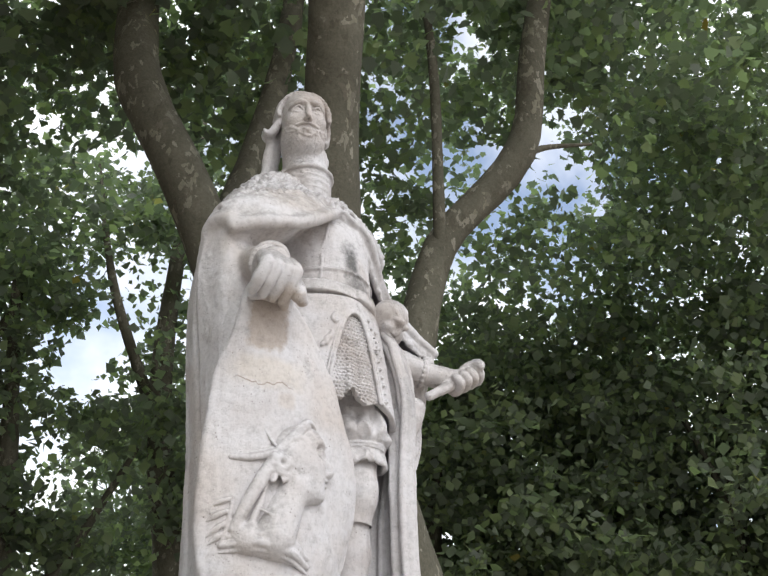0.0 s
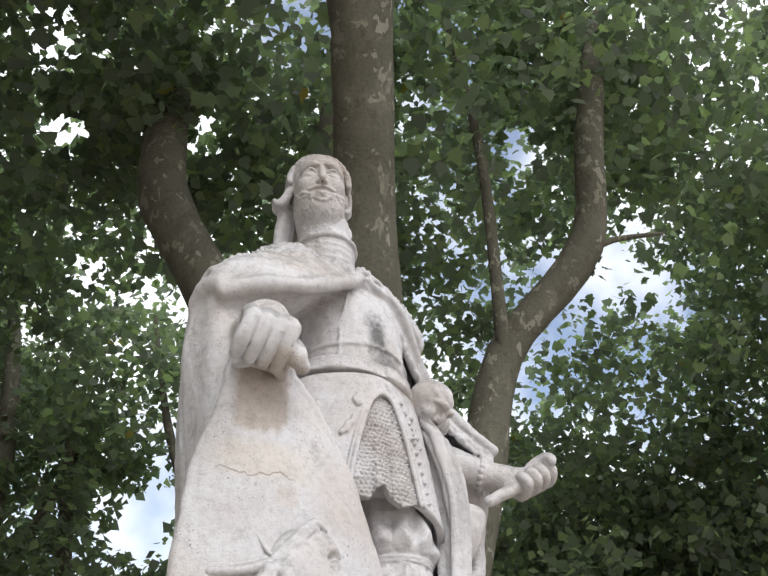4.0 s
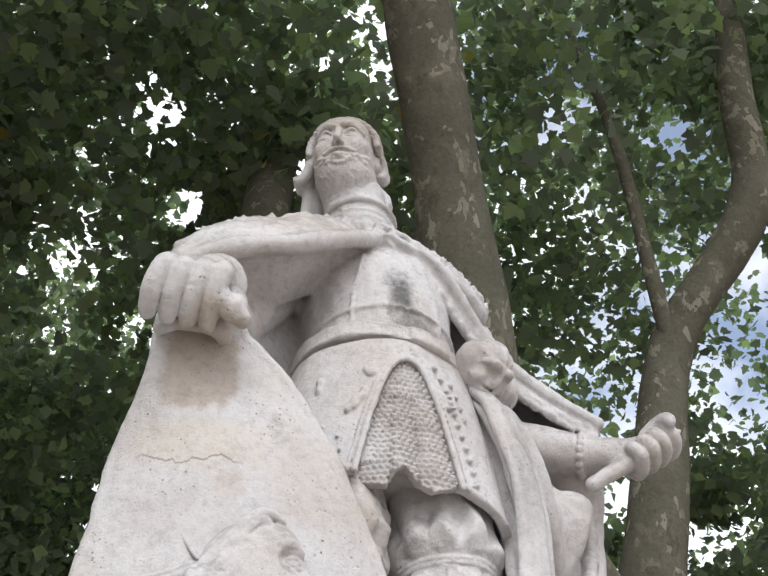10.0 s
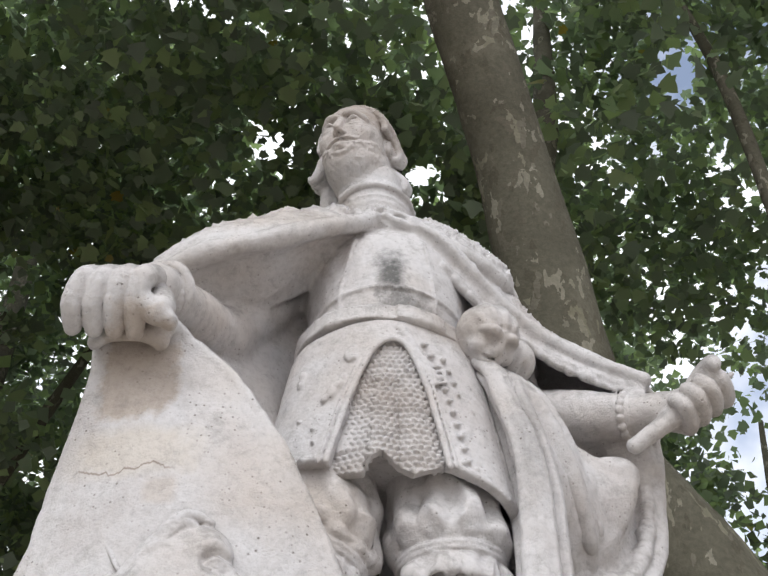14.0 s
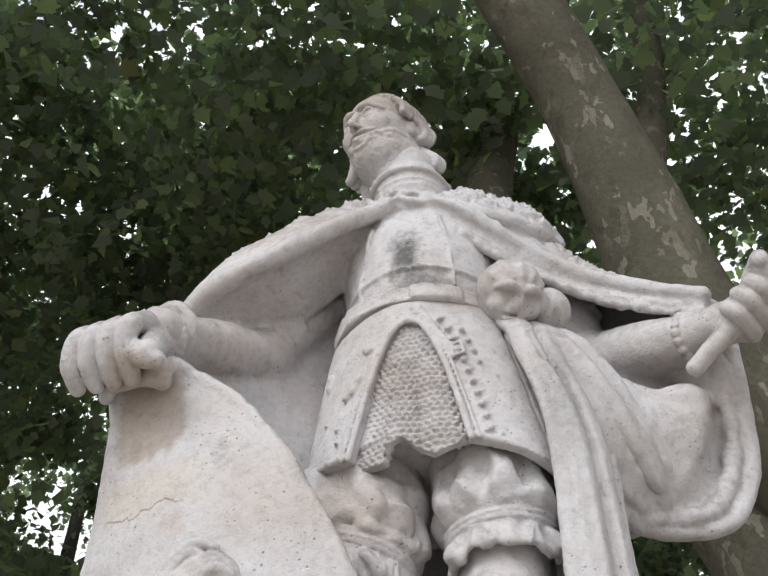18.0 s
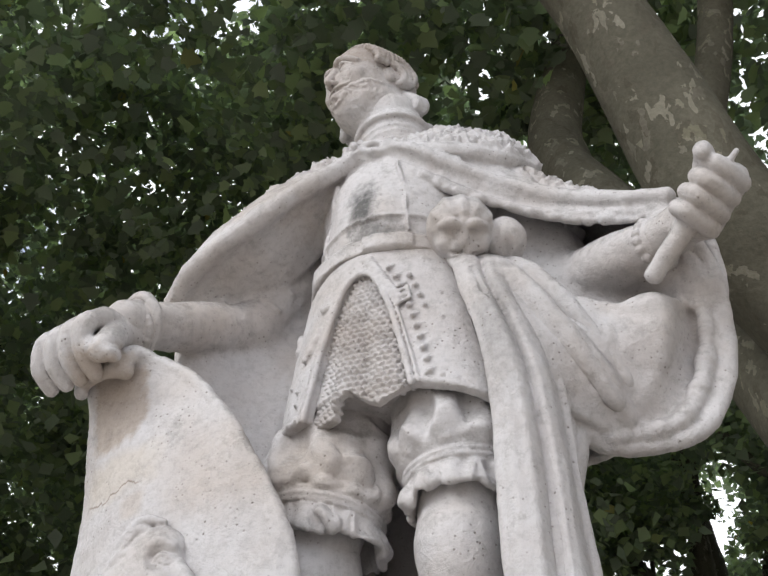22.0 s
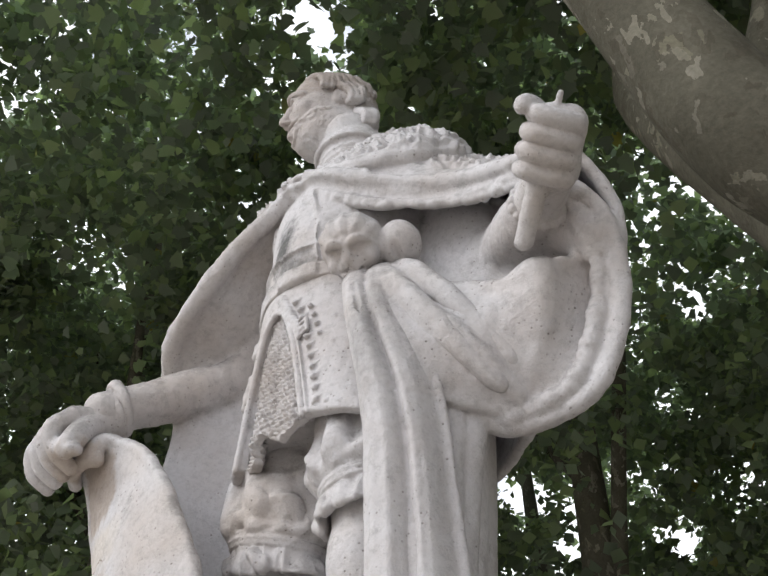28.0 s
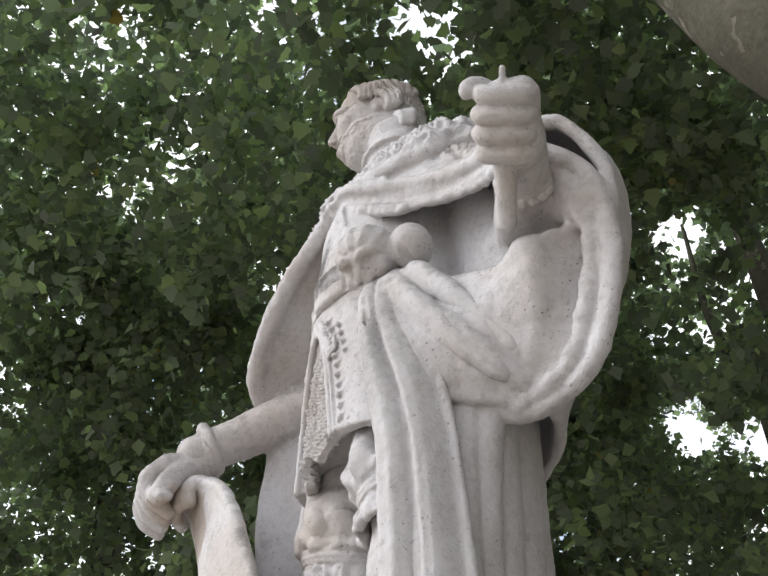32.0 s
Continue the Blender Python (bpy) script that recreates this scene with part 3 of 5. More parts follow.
def build_legs():
    """Gathered breeches, garters with hanging frills, and the knees."""
    c = Clay((-0.37, -0.27, 2.50), (0.36, 0.20, 3.07), 0.005)
    rnd = random.Random(8)
    for cx, cy, z0, tilt, lean, seed in ((-0.185, -0.045, 2.815, -0.28, -0.05, 1), (0.148, -0.02, 2.832, 0.03, -0.012, 5)):
        top = np.array((cx * 0.86, -0.015, 3.08))
        c.cone(top, (cx, cy, z0 + 0.05), 0.140, 0.126, 0.02)
        bulge = 0.10 if cx < 0 else 0.06
        c.ball((cx + (0.035 if cx < 0 else 0), cy + 0.005, z0 + bulge), (0.138, 0.136, 0.075), (0, -20 if cx < 0 else 0, 0), 0.02)
        P = lambda r, a, z: (cx + r * math.sin(a), cy - r * math.cos(a), z + tilt * r * math.sin(a))
        # soft pleats with creases between them, pinched above the garter
        for k in range(6):
            a = -1.75 + 0.66 * k + rnd.uniform(-0.16, 0.16)
            sway = rnd.uniform(-0.35, 0.35)
            c.rope([P(0.108, a + sway, z0 + 0.20), P(0.122, a + 0.5 * sway, z0 + 0.12), P(0.130, a + 0.1, z0 + 0.06), P(0.122, a, z0 + 0.026)], [0.008, 0.013, 0.018, 0.010], 0.034, 12)
        # crumpled roll of cloth over the garter
        zig = [P(0.126 + rnd.uniform(-0.004, 0.008), -2.2 + 0.34 * k, z0 + 0.034 + (0.014 if k % 2 else -0.008) + rnd.uniform(-0.008, 0.008)) for k in range(14)]
        c.rope(zig, [0.013, 0.013], 0.014, 84)
        # garter in three cords
        for dz, r, w in ((0.012, 0.128, 0.0075), (-0.002, 0.129, 0.0075), (-0.015, 0.127, 0.006)):
            c.skin(ring((cx, cy), r, r, z0 + dz, tilt, 420), w, 0.002)
        # frill below
        a = np.linspace(0, 2 * np.pi, 460)[None]
        q = np.linspace(0, 1, 36)[:, None]
        fold = np.sin(5 * a + seed + np.sin(3 * a)) + 0.35 * np.sin(12 * a)
        flare = 0.116 + 0.010 * q + q * 0.009 * fold
        drop = z0 - 0.015 - (0.064 + 0.008 * np.sin(3 * a + seed) + 0.006 * np.sin(7 * a)) * q
        c.skin(np.stack([cx + flare * np.sin(a), cy - flare * np.cos(a), drop + tilt * flare * np.sin(a)], -1), 0.0065, 0.003)
        for k in range(9):
            b = 2 * math.pi * k / 9 + 0.4 * math.sin(3 * k + seed)
            zz = z0 - 0.062
            c.rope([P(0.122, b, zz + 0.03), P(0.134, b + 0.10, zz + 0.004), P(0.128, b + 0.22, zz - 0.014), P(0.122, b + 0.30, zz + 0.01)], [0.006, 0.010, 0.010, 0.005], 0.010, 9)
        # hose and knee
        c.cone((cx, cy, z0 + 0.04), (cx + lean, cy, z0 - 0.16), 0.108, 0.092, 0.012)
        c.ball((cx + lean, cy - 0.022, z0 - 0.19), (0.088, 0.088, 0.12), k=0.03)
        c.cone((cx + lean, cy, z0 - 0.16), (cx + lean * 1.4, cy + 0.02, z0 - 0.32), 0.092, 0.09, 0.03)
    return c


def build_panel():
    """Cloak falling straight from the belt in a broad fold and narrower ones beside it."""
    c = Clay((0.17, -0.28, 1.92), (0.58, 0.20, 3.50), 0.0055)
    rows = [
        [(0.215, -0.150, 3.375), (0.252, -0.148, 3.375), (0.292, -0.118, 3.375), (0.325, -0.075, 3.375)],
        [(0.245, -0.172, 3.29), (0.288, -0.174, 3.29), (0.335, -0.145, 3.29), (0.372, -0.095, 3.28)],
        [(0.280, -0.180, 3.10), (0.325, -0.185, 3.10), (0.375, -0.145, 3.10), (0.405, -0.080, 3.10)],
        [(0.282, -0.152, 2.83), (0.335, -0.158, 2.83), (0.388, -0.115, 2.83), (0.412, -0.045, 2.83)],
        [(0.285, -0.145, 2.40), (0.342, -0.152, 2.40), (0.402, -0.105, 2.40), (0.430, -0.030, 2.40)],
        [(0.285, -0.140, 1.94), (0.345, -0.150, 1.94), (0.410, -0.100, 1.94), (0.440, -0.020, 1.94)],
    ]
    sheet = cloth(rows, 150, 460)
    s = np.linspace(0, 1, 150)[None]
    v = np.linspace(0, 1, 460)[:, None]
    s = s + 0.07 * np.sin(7 * v) + 0.05 * v
    wave = np.interp(s, [-0.2, 0.0, 0.16, 0.36, 0.44, 0.52, 0.62, 0.70, 0.78, 0.88, 1.0, 1.2], [0.2, 0.6, 0.9, 0.8, 0.3, -1.1, 0.5, 0.6, 0.0, -0.8, 0.1, -0.4])
    wave = wave * (0.010 + 0.012 * np.clip(v * 3, 0, 1)) + 0.002 * np.sin(31 * s + 4 * v)
    sheet = sheet + wave[..., None] * np.array((0.42, -0.90, 0.0))
    sheet = sheet + (0.008 * np.sin(13 * v + 1) * np.clip(v * 4, 0, 1))[..., None] * np.array((1.0, -0.3, 0.0))
    c.skin(sheet, 0.011, 0.005)
    c.skin(sheet[:, 0] + (0.006, 0.004, 0), 0.016, 0.005)
    # broad folds that start under the belt and swing over to the swag, with sharp valleys between
    for pts, r in (
        ([(0.300, -0.100, 3.375), (0.345, -0.125, 3.30), (0.405, -0.105, 3.19), (0.465, -0.045, 3.06), (0.515, 0.040, 2.945)], (0.006, 0.013, 0.018, 0.018, 0.010)),
        ([(0.325, -0.070, 3.385), (0.385, -0.085, 3.32), (0.450, -0.050, 3.22), (0.505, 0.005, 3.11), (0.545, 0.06, 3.00)], (0.005, 0.011, 0.013, 0.010, 0.004)),
    ):
        c.rope(pts, r, 0.034, 36)
    for pts in ([(0.285, -0.195, 3.29), (0.308, -0.200, 3.20), (0.322, -0.190, 3.05), (0.330, -0.175, 2.85)], [(0.365, -0.125, 3.29), (0.405, -0.125, 3.20), (0.455, -0.08, 3.08)]):
        c.rope(pts, (0.003, 0.007, 0.004), 0.006, 30, away=True)
    return c


def build_body():
    c = Clay((-0.95, -0.66, 1.88), (1.0, 0.56, 4.40), 0.0064)
    # trunk of the body
    c.ball((0.0, 0.06, 3.42), (0.225, 0.20, 0.2))
    c.ball((0.0, 0.03, 3.58), (0.222, 0.245, 0.26), k=0.05)
    c.ball((0.0, 0.05, 3.76), (0.245, 0.245, 0.25), k=0.05)
    c.cone((-0.24, 0.12, 3.97), (0.24, 0.12, 3.97), 0.13, 0.13, 0.06)
    c.cone((-0.02, 0.11, 3.98), (-0.036, 0.08, 4.245), 0.128, 0.122, 0.03)
    c.cone((-0.036, 0.08, 4.24), (-0.045, 0.06, 4.36), 0.10, 0.10, 0.01)
    # gorget rings
    for z, w in ((4.245, 0.010), (4.03, 0.0035), (4.065, 0.0035), (4.10, 0.0035), (4.14, 0.0035), (4.175, 0.0035), (4.205, 0.0035)):
        s = (z - 3.98) / 0.38
        rr = 0.128 - 0.008 * s - (0.0015 if w < 0.005 else -0.003)
        c.skin(ring((-0.02 - 0.025 * s, 0.11 - 0.05 * s), rr, rr, z, 0.0, 220), w, 0.005)
    # lines on the breastplate
    def chest(x, z):
        lower = 0.03 - 0.245 * np.sqrt(np.maximum(0, 1 - (x / 0.222) ** 2 - ((z - 3.58) / 0.26) ** 2))
        upper = 0.05 - 0.245 * np.sqrt(np.maximum(0, 1 - (x / 0.245) ** 2 - ((z - 3.76) / 0.25) ** 2))
        return np.minimum(lower, upper)
    z = np.linspace(3.52, 3.82, 120)
    for x0 in (-0.15, 0.115):
        x = x0 * (1 - 0.25 * ((z - 3.52) / 0.3) ** 2)
        c.skin(np.stack([x, chest(x, z) - 0.006, z], 1), 0.006, 0.004)
    c.skin(ring((0, 0.03), 0.222, 0.248, 3.575, -0.03, 260, -75, 75), 0.008, 0.006)
    c.rope([(-0.01, -0.19, 3.86), (0.0, -0.215, 3.72), (0.0, -0.222, 3.58)], [0.007, 0.007], 0.004, 10, away=True)
    # skirt under the coat, hollow from below
    def skirt(x, y, z):
        a = skirt_angle(x, y)
        return np.maximum(np.maximum(np.sqrt(x**2 + (y - 0.045) ** 2) - skirt_rad(a, z), z - 3.50), 3.02 - z)
    c.put(skirt, (-0.36, -0.30, 2.9), (0.36, 0.36, 3.5), 0.012)
    def hollow(x, y, z):
        return np.maximum((np.sqrt((x / 0.262) ** 2 + ((y - 0.045) / 0.215) ** 2) - 1) * 0.25, z - 3.03)
    c.put(hollow, (-0.3, -0.25, 2.85), (0.3, 0.33, 3.05), 0.012, away=True)
    # belt
    def belt(x, y, z):
        d = np.abs((np.sqrt((x / 0.252) ** 2 + ((y - 0.045) / 0.254) ** 2) - 1) * 0.254) - 0.014
        return np.maximum(d, np.abs(z - 3.472 + 0.10 * x) - 0.026)
    c.put(belt, (-0.3, -0.3, 3.38), (0.3, 0.3, 3.56), 0.006)
    for dz in (-0.022, 0.022):
        b = np.linspace(-1.3, 1.3, 240)
        c.skin(np.stack([0.264 * np.sin(b), 0.045 - 0.266 * np.cos(b), 3.472 + dz - 0.0264 * np.sin(b)], 1), 0.005, 0.003)
    b = np.linspace(0.02, 0.5, 60)
    tongue = np.stack([0.270 * np.sin(b), 0.045 - 0.273 * np.cos(b), 3.474 - 0.027 * np.sin(b)], 1)
    c.skin(np.concatenate([tongue + (0, 0, d) for d in np.linspace(-0.020, 0.020, 13)]), 0.006, 0.003)
    # lower legs and feet
    for cx, cy in ((-0.205, -0.03), (0.135, -0.015)):
        c.cone((cx, cy, 2.70), (cx * 1.02, cy + 0.05, 2.40), 0.085, 0.096, 0.03)
        c.cone((cx * 1.02, cy + 0.05, 2.40), (cx * 1.05, cy + 0.06, 1.98), 0.096, 0.065, 0.03)
        c.cone((cx * 1.05, cy + 0.05, 1.95), (cx * 1.25, cy - 0.16, 1.93), 0.06, 0.05, 0.04)
    # right arm, bent over the shield
    sh, el, wr = (-0.27, 0.12, 3.95), (-0.475, 0.0, 3.53), (-0.60, -0.40, 3.315)
    c.cone(sh, el, 0.108, 0.086, 0.04)
    c.cone(el, wr, 0.086, 0.058, 0.03)
    c.ball((-0.475, -0.025, 3.525), (0.074, 0.076, 0.086), (20, 0, -15), 0.03)
    d = (np.array(wr) - el) / np.linalg.norm(np.array(wr) - el)
    u = np.cross(d, (0, 0, 1)); u /= np.linalg.norm(u); v = np.cross(u, d)
    a = np.linspace(0, 2 * np.pi, 130)[:, None]
    c.skin(np.array(el) + 0.9 * (np.array(wr) - el) + 0.069 * (np.cos(a) * u + np.sin(a) * v), 0.014, 0.006)
    # elbow guard: a tongue of plate with a raised rim, and creases of the sleeve above it
    c.rope([(-0.535, -0.125, 3.60), (-0.505, -0.125, 3.555), (-0.475, -0.118, 3.50), (-0.440, -0.09, 3.515), (-0.425, -0.07, 3.56)], [0.006, 0.008, 0.009, 0.008, 0.006], 0.004, 16)
    c.rope([(-0.535, -0.125, 3.60), (-0.565, -0.13, 3.53), (-0.555, -0.11, 3.46)], [0.006, 0.006, 0.004], 0.006, 9)
    for q in (0.18, 0.33):
        m = np.array(el) + q * (np.array(sh) - el)
        c.rope([m + (-0.04, -0.080, 0.03), m + (0.01, -0.092, -0.01), m + (0.065, -0.055, -0.055)], [0.004, 0.007, 0.004], 0.012, 8)
    # left arm under the cape
    c.cone((0.27, 0.14, 3.95), (0.42, 0.24, 3.50), 0.115, 0.1, 0.04)
    c.cone((0.42, 0.24, 3.50), (0.68, 0.06, 3.40), 0.105, 0.068, 0.03)
    c.ball((0.30, 0.20, 3.63), (0.14, 0.11, 0.17), k=0.04)
    # shield with a curled head, hollow side to the body
    mid, rim_l, rim_r = shield_lines()
    u = np.linspace(0, 1, 120)[None, :, None]
    sheet = (1 - u) * rim_l[:, None] + u * rim_r[:, None] + (4 * u * (1 - u)) ** 0.8 * (mid - 0.5 * (rim_l + rim_r))[:, None]
    c.skin(sheet, 0.017, 0.006)
    c.skin(np.concatenate([rim_l[110:], rim_r[110:]]), 0.02, 0.006)
    face = shield_face
    # crack and chipped patch of old mortar
    c.rope([face(-0.70, 2.815, -0.01), face(-0.62, 2.80, -0.006), face(-0.55, 2.795, -0.006), face(-0.49, 2.85, -0.006), face(-0.42, 2.83, -0.006)], [0.006, 0.005], 0.003, 14, away=True)
    # cape over the right arm and down the back
    rows = [
        [(-0.075, -0.17, 3.905), (-0.22, -0.235, 3.775), (-0.37, -0.265, 3.67), (-0.53, -0.25, 3.61), (-0.645, -0.19, 3.57)],
        [(-0.07, -0.10, 3.99), (-0.23, -0.15, 3.93), (-0.40, -0.18, 3.845), (-0.555, -0.17, 3.775), (-0.665, -0.13, 3.69)],
        [(-0.06, 0.12, 4.03), (-0.25, 0.13, 3.98), (-0.44, 0.08, 3.87), (-0.595, 0.02, 3.74), (-0.668, -0.03, 3.60)],
        [(-0.05, 0.33, 3.98), (-0.27, 0.33, 3.88), (-0.47, 0.27, 3.68), (-0.59, 0.14, 3.50), (-0.648, 0.03, 3.40)],
        [(-0.05, 0.38, 3.45), (-0.29, 0.38, 3.40), (-0.47, 0.33, 3.30), (-0.56, 0.2, 3.2), (-0.605, 0.07, 3.15)],
        [(-0.05, 0.37, 2.9), (-0.27, 0.37, 2.85), (-0.43, 0.34, 2.8), (-0.515, 0.22, 2.8), (-0.56, 0.07, 2.82)],
        [(-0.05, 0.37, 2.0), (-0.27, 0.37, 2.0), (-0.42, 0.36, 2.0), (-0.48, 0.22, 2.0), (-0.51, 0.07, 2.05)],
    ]
    right = cloth(rows, 150, 420)
    fold = np.sin(np.linspace(0, 26, 150))[None] * np.clip(np.linspace(-0.9, 2, 420), 0, 0.55)[:, None]
    right = right + fold[..., None] * np.array((0.022, 0.03, 0.0))
    c.skin(right, 0.016, 0.012)
    # lining turned in from the front edge to the sleeve
    lining = cloth([rows[0], [(-0.12, -0.12, 3.885), (-0.25, -0.165, 3.765), (-0.39, -0.18, 3.665), (-0.53, -0.18, 3.605), (-0.635, -0.16, 3.56)], [(-0.19, -0.03, 3.81), (-0.30, -0.03, 3.70), (-0.41, -0.04, 3.62), (-0.52, -0.08, 3.575), (-0.62, -0.12, 3.54)]], 200, 90)
    crease = 0.006 * np.sin(np.linspace(0, 17, 200) + 0.8 * np.sin(np.linspace(0, 5, 200)))[None] * np.linspace(0, 1, 90)[:, None]
    c.skin(lining + crease[..., None] * np.array((0.3, -0.6, -0.6)), 0.015, 0.015)
    c.skin(curve(rows[0], 200), 0.026, 0.02)
    c.rope([(-0.630, -0.19, 3.585), (-0.650, -0.15, 3.62), (-0.662, -0.09, 3.63), (-0.665, -0.03, 3.60)], [0.026, 0.030, 0.030, 0.022], 0.02, 10)
    fall = cloth([
        [(-0.665, -0.05, 3.62), (-0.66, 0.0, 3.40), (-0.62, 0.03, 3.15), (-0.585, 0.03, 2.82), (-0.54, 0.03, 2.3), (-0.52, 0.05, 1.95)],
        [(-0.63, -0.14, 3.60), (-0.635, -0.13, 3.40), (-0.62, -0.11, 3.15), (-0.61, -0.09, 2.85), (-0.58, -0.07, 2.3), (-0.54, -0.03, 1.95)],
        [(-0.55, -0.12, 3.66), (-0.565, -0.15, 3.36), (-0.575, -0.165, 3.12), (-0.58, -0.14, 2.85), (-0.56, -0.10, 2.3), (-0.52, -0.04, 1.95)],
        [(-0.40, 0.06, 3.76), (-0.38, 0.03, 3.36), (-0.37, 0.04, 3.12), (-0.36, 0.06, 2.85), (-0.34, 0.08, 2.3), (-0.33, 0.08, 1.95)],
        [(-0.22, 0.14, 3.76), (-0.22, 0.14, 3.36), (-0.20, 0.17, 3.12), (-0.20, 0.18, 2.85), (-0.2, 0.18, 2.3), (-0.2, 0.18, 1.95)],
    ], 300, 150)
    ripple = np.sin(np.linspace(0, 22, 150))[:, None] * np.clip(np.linspace(0.2, 1.5, 300), 0, 1)[None]
    c.skin(fall + ripple[..., None] * np.array((0.0, 0.02, 0.0)), 0.016, 0.02)
    # short fur collar lying on both shoulders, low in front
    a = np.linspace(-176, 176, 340)
    for q in np.linspace(0, 1, 90):
        rr = 0.115 + 0.235 * q
        x = rr * 1.2 * np.sin(np.radians(a))
        y = 0.10 - rr * 0.98 * np.cos(np.radians(a)) * np.where(np.abs(a) < 90, 0.74, 1.05)
        c.skin(np.stack([x - 0.03, y, collar_height(np.radians(a), q)], 1), 0.026, 0.012)
    # clasp
    c.ball((-0.045, -0.165, 3.930), (0.058, 0.026, 0.038), k=0.006)
    for k in range(7):
        w = 2 * math.pi * k / 7
        c.ball((-0.045 + 0.032 * math.cos(w), -0.188, 3.935 + 0.024 * math.sin(w)), (0.013, 0.012, 0.011), k=0.003)
    c.ball((-0.045, -0.196, 3.936), 0.012, k=0.003)
    c.rope([(-0.02, -0.185, 3.915), (0.02, -0.190, 3.885), (0.06, -0.178, 3.875), (0.085, -0.160, 3.862)], [0.010, 0.014, 0.012, 0.006], 0.004, 10)
    c.rope([(-0.02, -0.19, 3.93), (0.03, -0.185, 3.925), (0.07, -0.165, 3.905)], [0.008, 0.012, 0.006], 0.004, 8)
    # cape over the left arm
    rows = [
        [(-0.02, -0.165, 3.915), (0.12, -0.15, 3.80), (0.26, -0.08, 3.69), (0.44, 0.02, 3.615), (0.60, 0.04, 3.54), (0.74, 0.03, 3.48)],
        [(0.0, -0.10, 3.98), (0.17, -0.08, 3.91), (0.33, 0.0, 3.82), (0.48, 0.08, 3.72), (0.63, 0.09, 3.62), (0.77, 0.07, 3.52)],
        [(0.03, 0.12, 4.03), (0.24, 0.15, 3.97), (0.41, 0.22, 3.89), (0.55, 0.24, 3.77), (0.69, 0.19, 3.63), (0.80, 0.12, 3.50)],
        [(0.03, 0.34, 3.98), (0.25, 0.38, 3.88), (0.42, 0.41, 3.70), (0.58, 0.38, 3.56), (0.72, 0.30, 3.46), (0.81, 0.19, 3.38)],
        [(0.03, 0.38, 3.45), (0.24, 0.38, 3.38), (0.40, 0.37, 3.30), (0.55, 0.33, 3.22), (0.69, 0.27, 3.18), (0.785, 0.20, 3.24)],
        [(0.03, 0.37, 3.0), (0.20, 0.35, 3.0), (0.34, 0.28, 2.98), (0.48, 0.18, 2.93), (0.635, 0.165, 2.91), (0.755, 0.185, 3.04)],
    ]
    left = cloth(rows, 200, 380)
    c.skin(left, 0.016, 0.012)
    edge = curve(rows[0], 520)
    frill = np.interp(np.arange(520), np.arange(0, 530, 9.0), np.random.RandomState(3).uniform(-1, 1, 59))
    c.skin(edge + np.stack([0 * frill, -0.004 * frill, 0.005 * frill[::-1] - 0.022], 1), 0.012 + 0.0045 * frill, 0.006)
    c.skin(curve([(0.06, -0.145, 3.92), (0.16, -0.12, 3.85), (0.30, -0.03, 3.76), (0.46, 0.05, 3.68), (0.61, 0.06, 3.60), (0.75, 0.05, 3.53)], 300) + (0.0, -0.030, -0.018), 0.026, 0.012)
    c.rope([(0.07, -0.190, 3.860), (0.15, -0.165, 3.797), (0.28, -0.090, 3.700), (0.44, 0.0, 3.625), (0.59, 0.02, 3.55)], [0.008, 0.014, 0.014, 0.012, 0.004], 0.012, 30, away=True)
    trim = curve([(0.75, 0.06, 3.44), (0.79, 0.15, 3.36), (0.785, 0.19, 3.2), (0.75, 0.18, 3.03), (0.66, 0.16, 2.90), (0.50, 0.12, 2.885), (0.40, 0.06, 2.93)], 260)
    trim = np.repeat(trim, 2, 0)[:-1]; trim[1:-1:2] = 0.5 * (trim[:-2:2] + trim[2::2])
    c.skin(trim, 0.021, 0.012)
    ruffle = trim * (0.945, 1, 1) + (0.0, -0.027, 0.022)
    c.skin(ruffle, 0.015 + 0.008 * np.sin(np.linspace(0, 230, len(trim))) + 0.003 * np.sin(np.linspace(0, 71, len(trim))), 0.005)
    # swag drawn from the belt to a fold under the forearm, then hollow to the trim
    rows = [
        [(0.225, -0.12, 3.37), (0.325, -0.115, 3.345), (0.42, -0.03, 3.27), (0.53, 0.04, 3.225), (0.655, 0.055, 3.20), (0.70, 0.17, 3.28), (0.76, 0.16, 3.36)],
        [(0.25, -0.15, 3.30), (0.35, -0.14, 3.21), (0.44, -0.06, 3.14), (0.54, 0.02, 3.12), (0.64, 0.065, 3.12), (0.695, 0.18, 3.2), (0.775, 0.18, 3.28)],
        [(0.28, -0.17, 3.18), (0.37, -0.14, 3.08), (0.45, -0.03, 3.0), (0.53, 0.05, 3.0), (0.60, 0.10, 3.02), (0.68, 0.18, 3.08), (0.765, 0.18, 3.12)],
        [(0.31, -0.16, 3.0), (0.38, -0.1, 2.96), (0.44, 0.02, 2.93), (0.51, 0.1, 2.92), (0.57, 0.13, 2.93), (0.66, 0.16, 2.92), (0.745, 0.175, 3.03)],
    ]
    c.skin(cloth(rows, 200, 160), 0.015, 0.012)
    c.skin(curve(rows[0], 160)[30:], 0.020, 0.02)
    c.rope([(0.335, -0.12, 3.32), (0.42, -0.09, 3.17), (0.50, 0.0, 3.02), (0.52, 0.08, 2.93)], [0.008, 0.018, 0.020, 0.010], 0.02, 34)
    c.rope([(0.60, 0.05, 3.22), (0.655, 0.06, 3.20), (0.63, 0.08, 3.10), (0.57, 0.10, 3.0)], [0.016, 0.022, 0.016, 0.008], 0.03, 10)
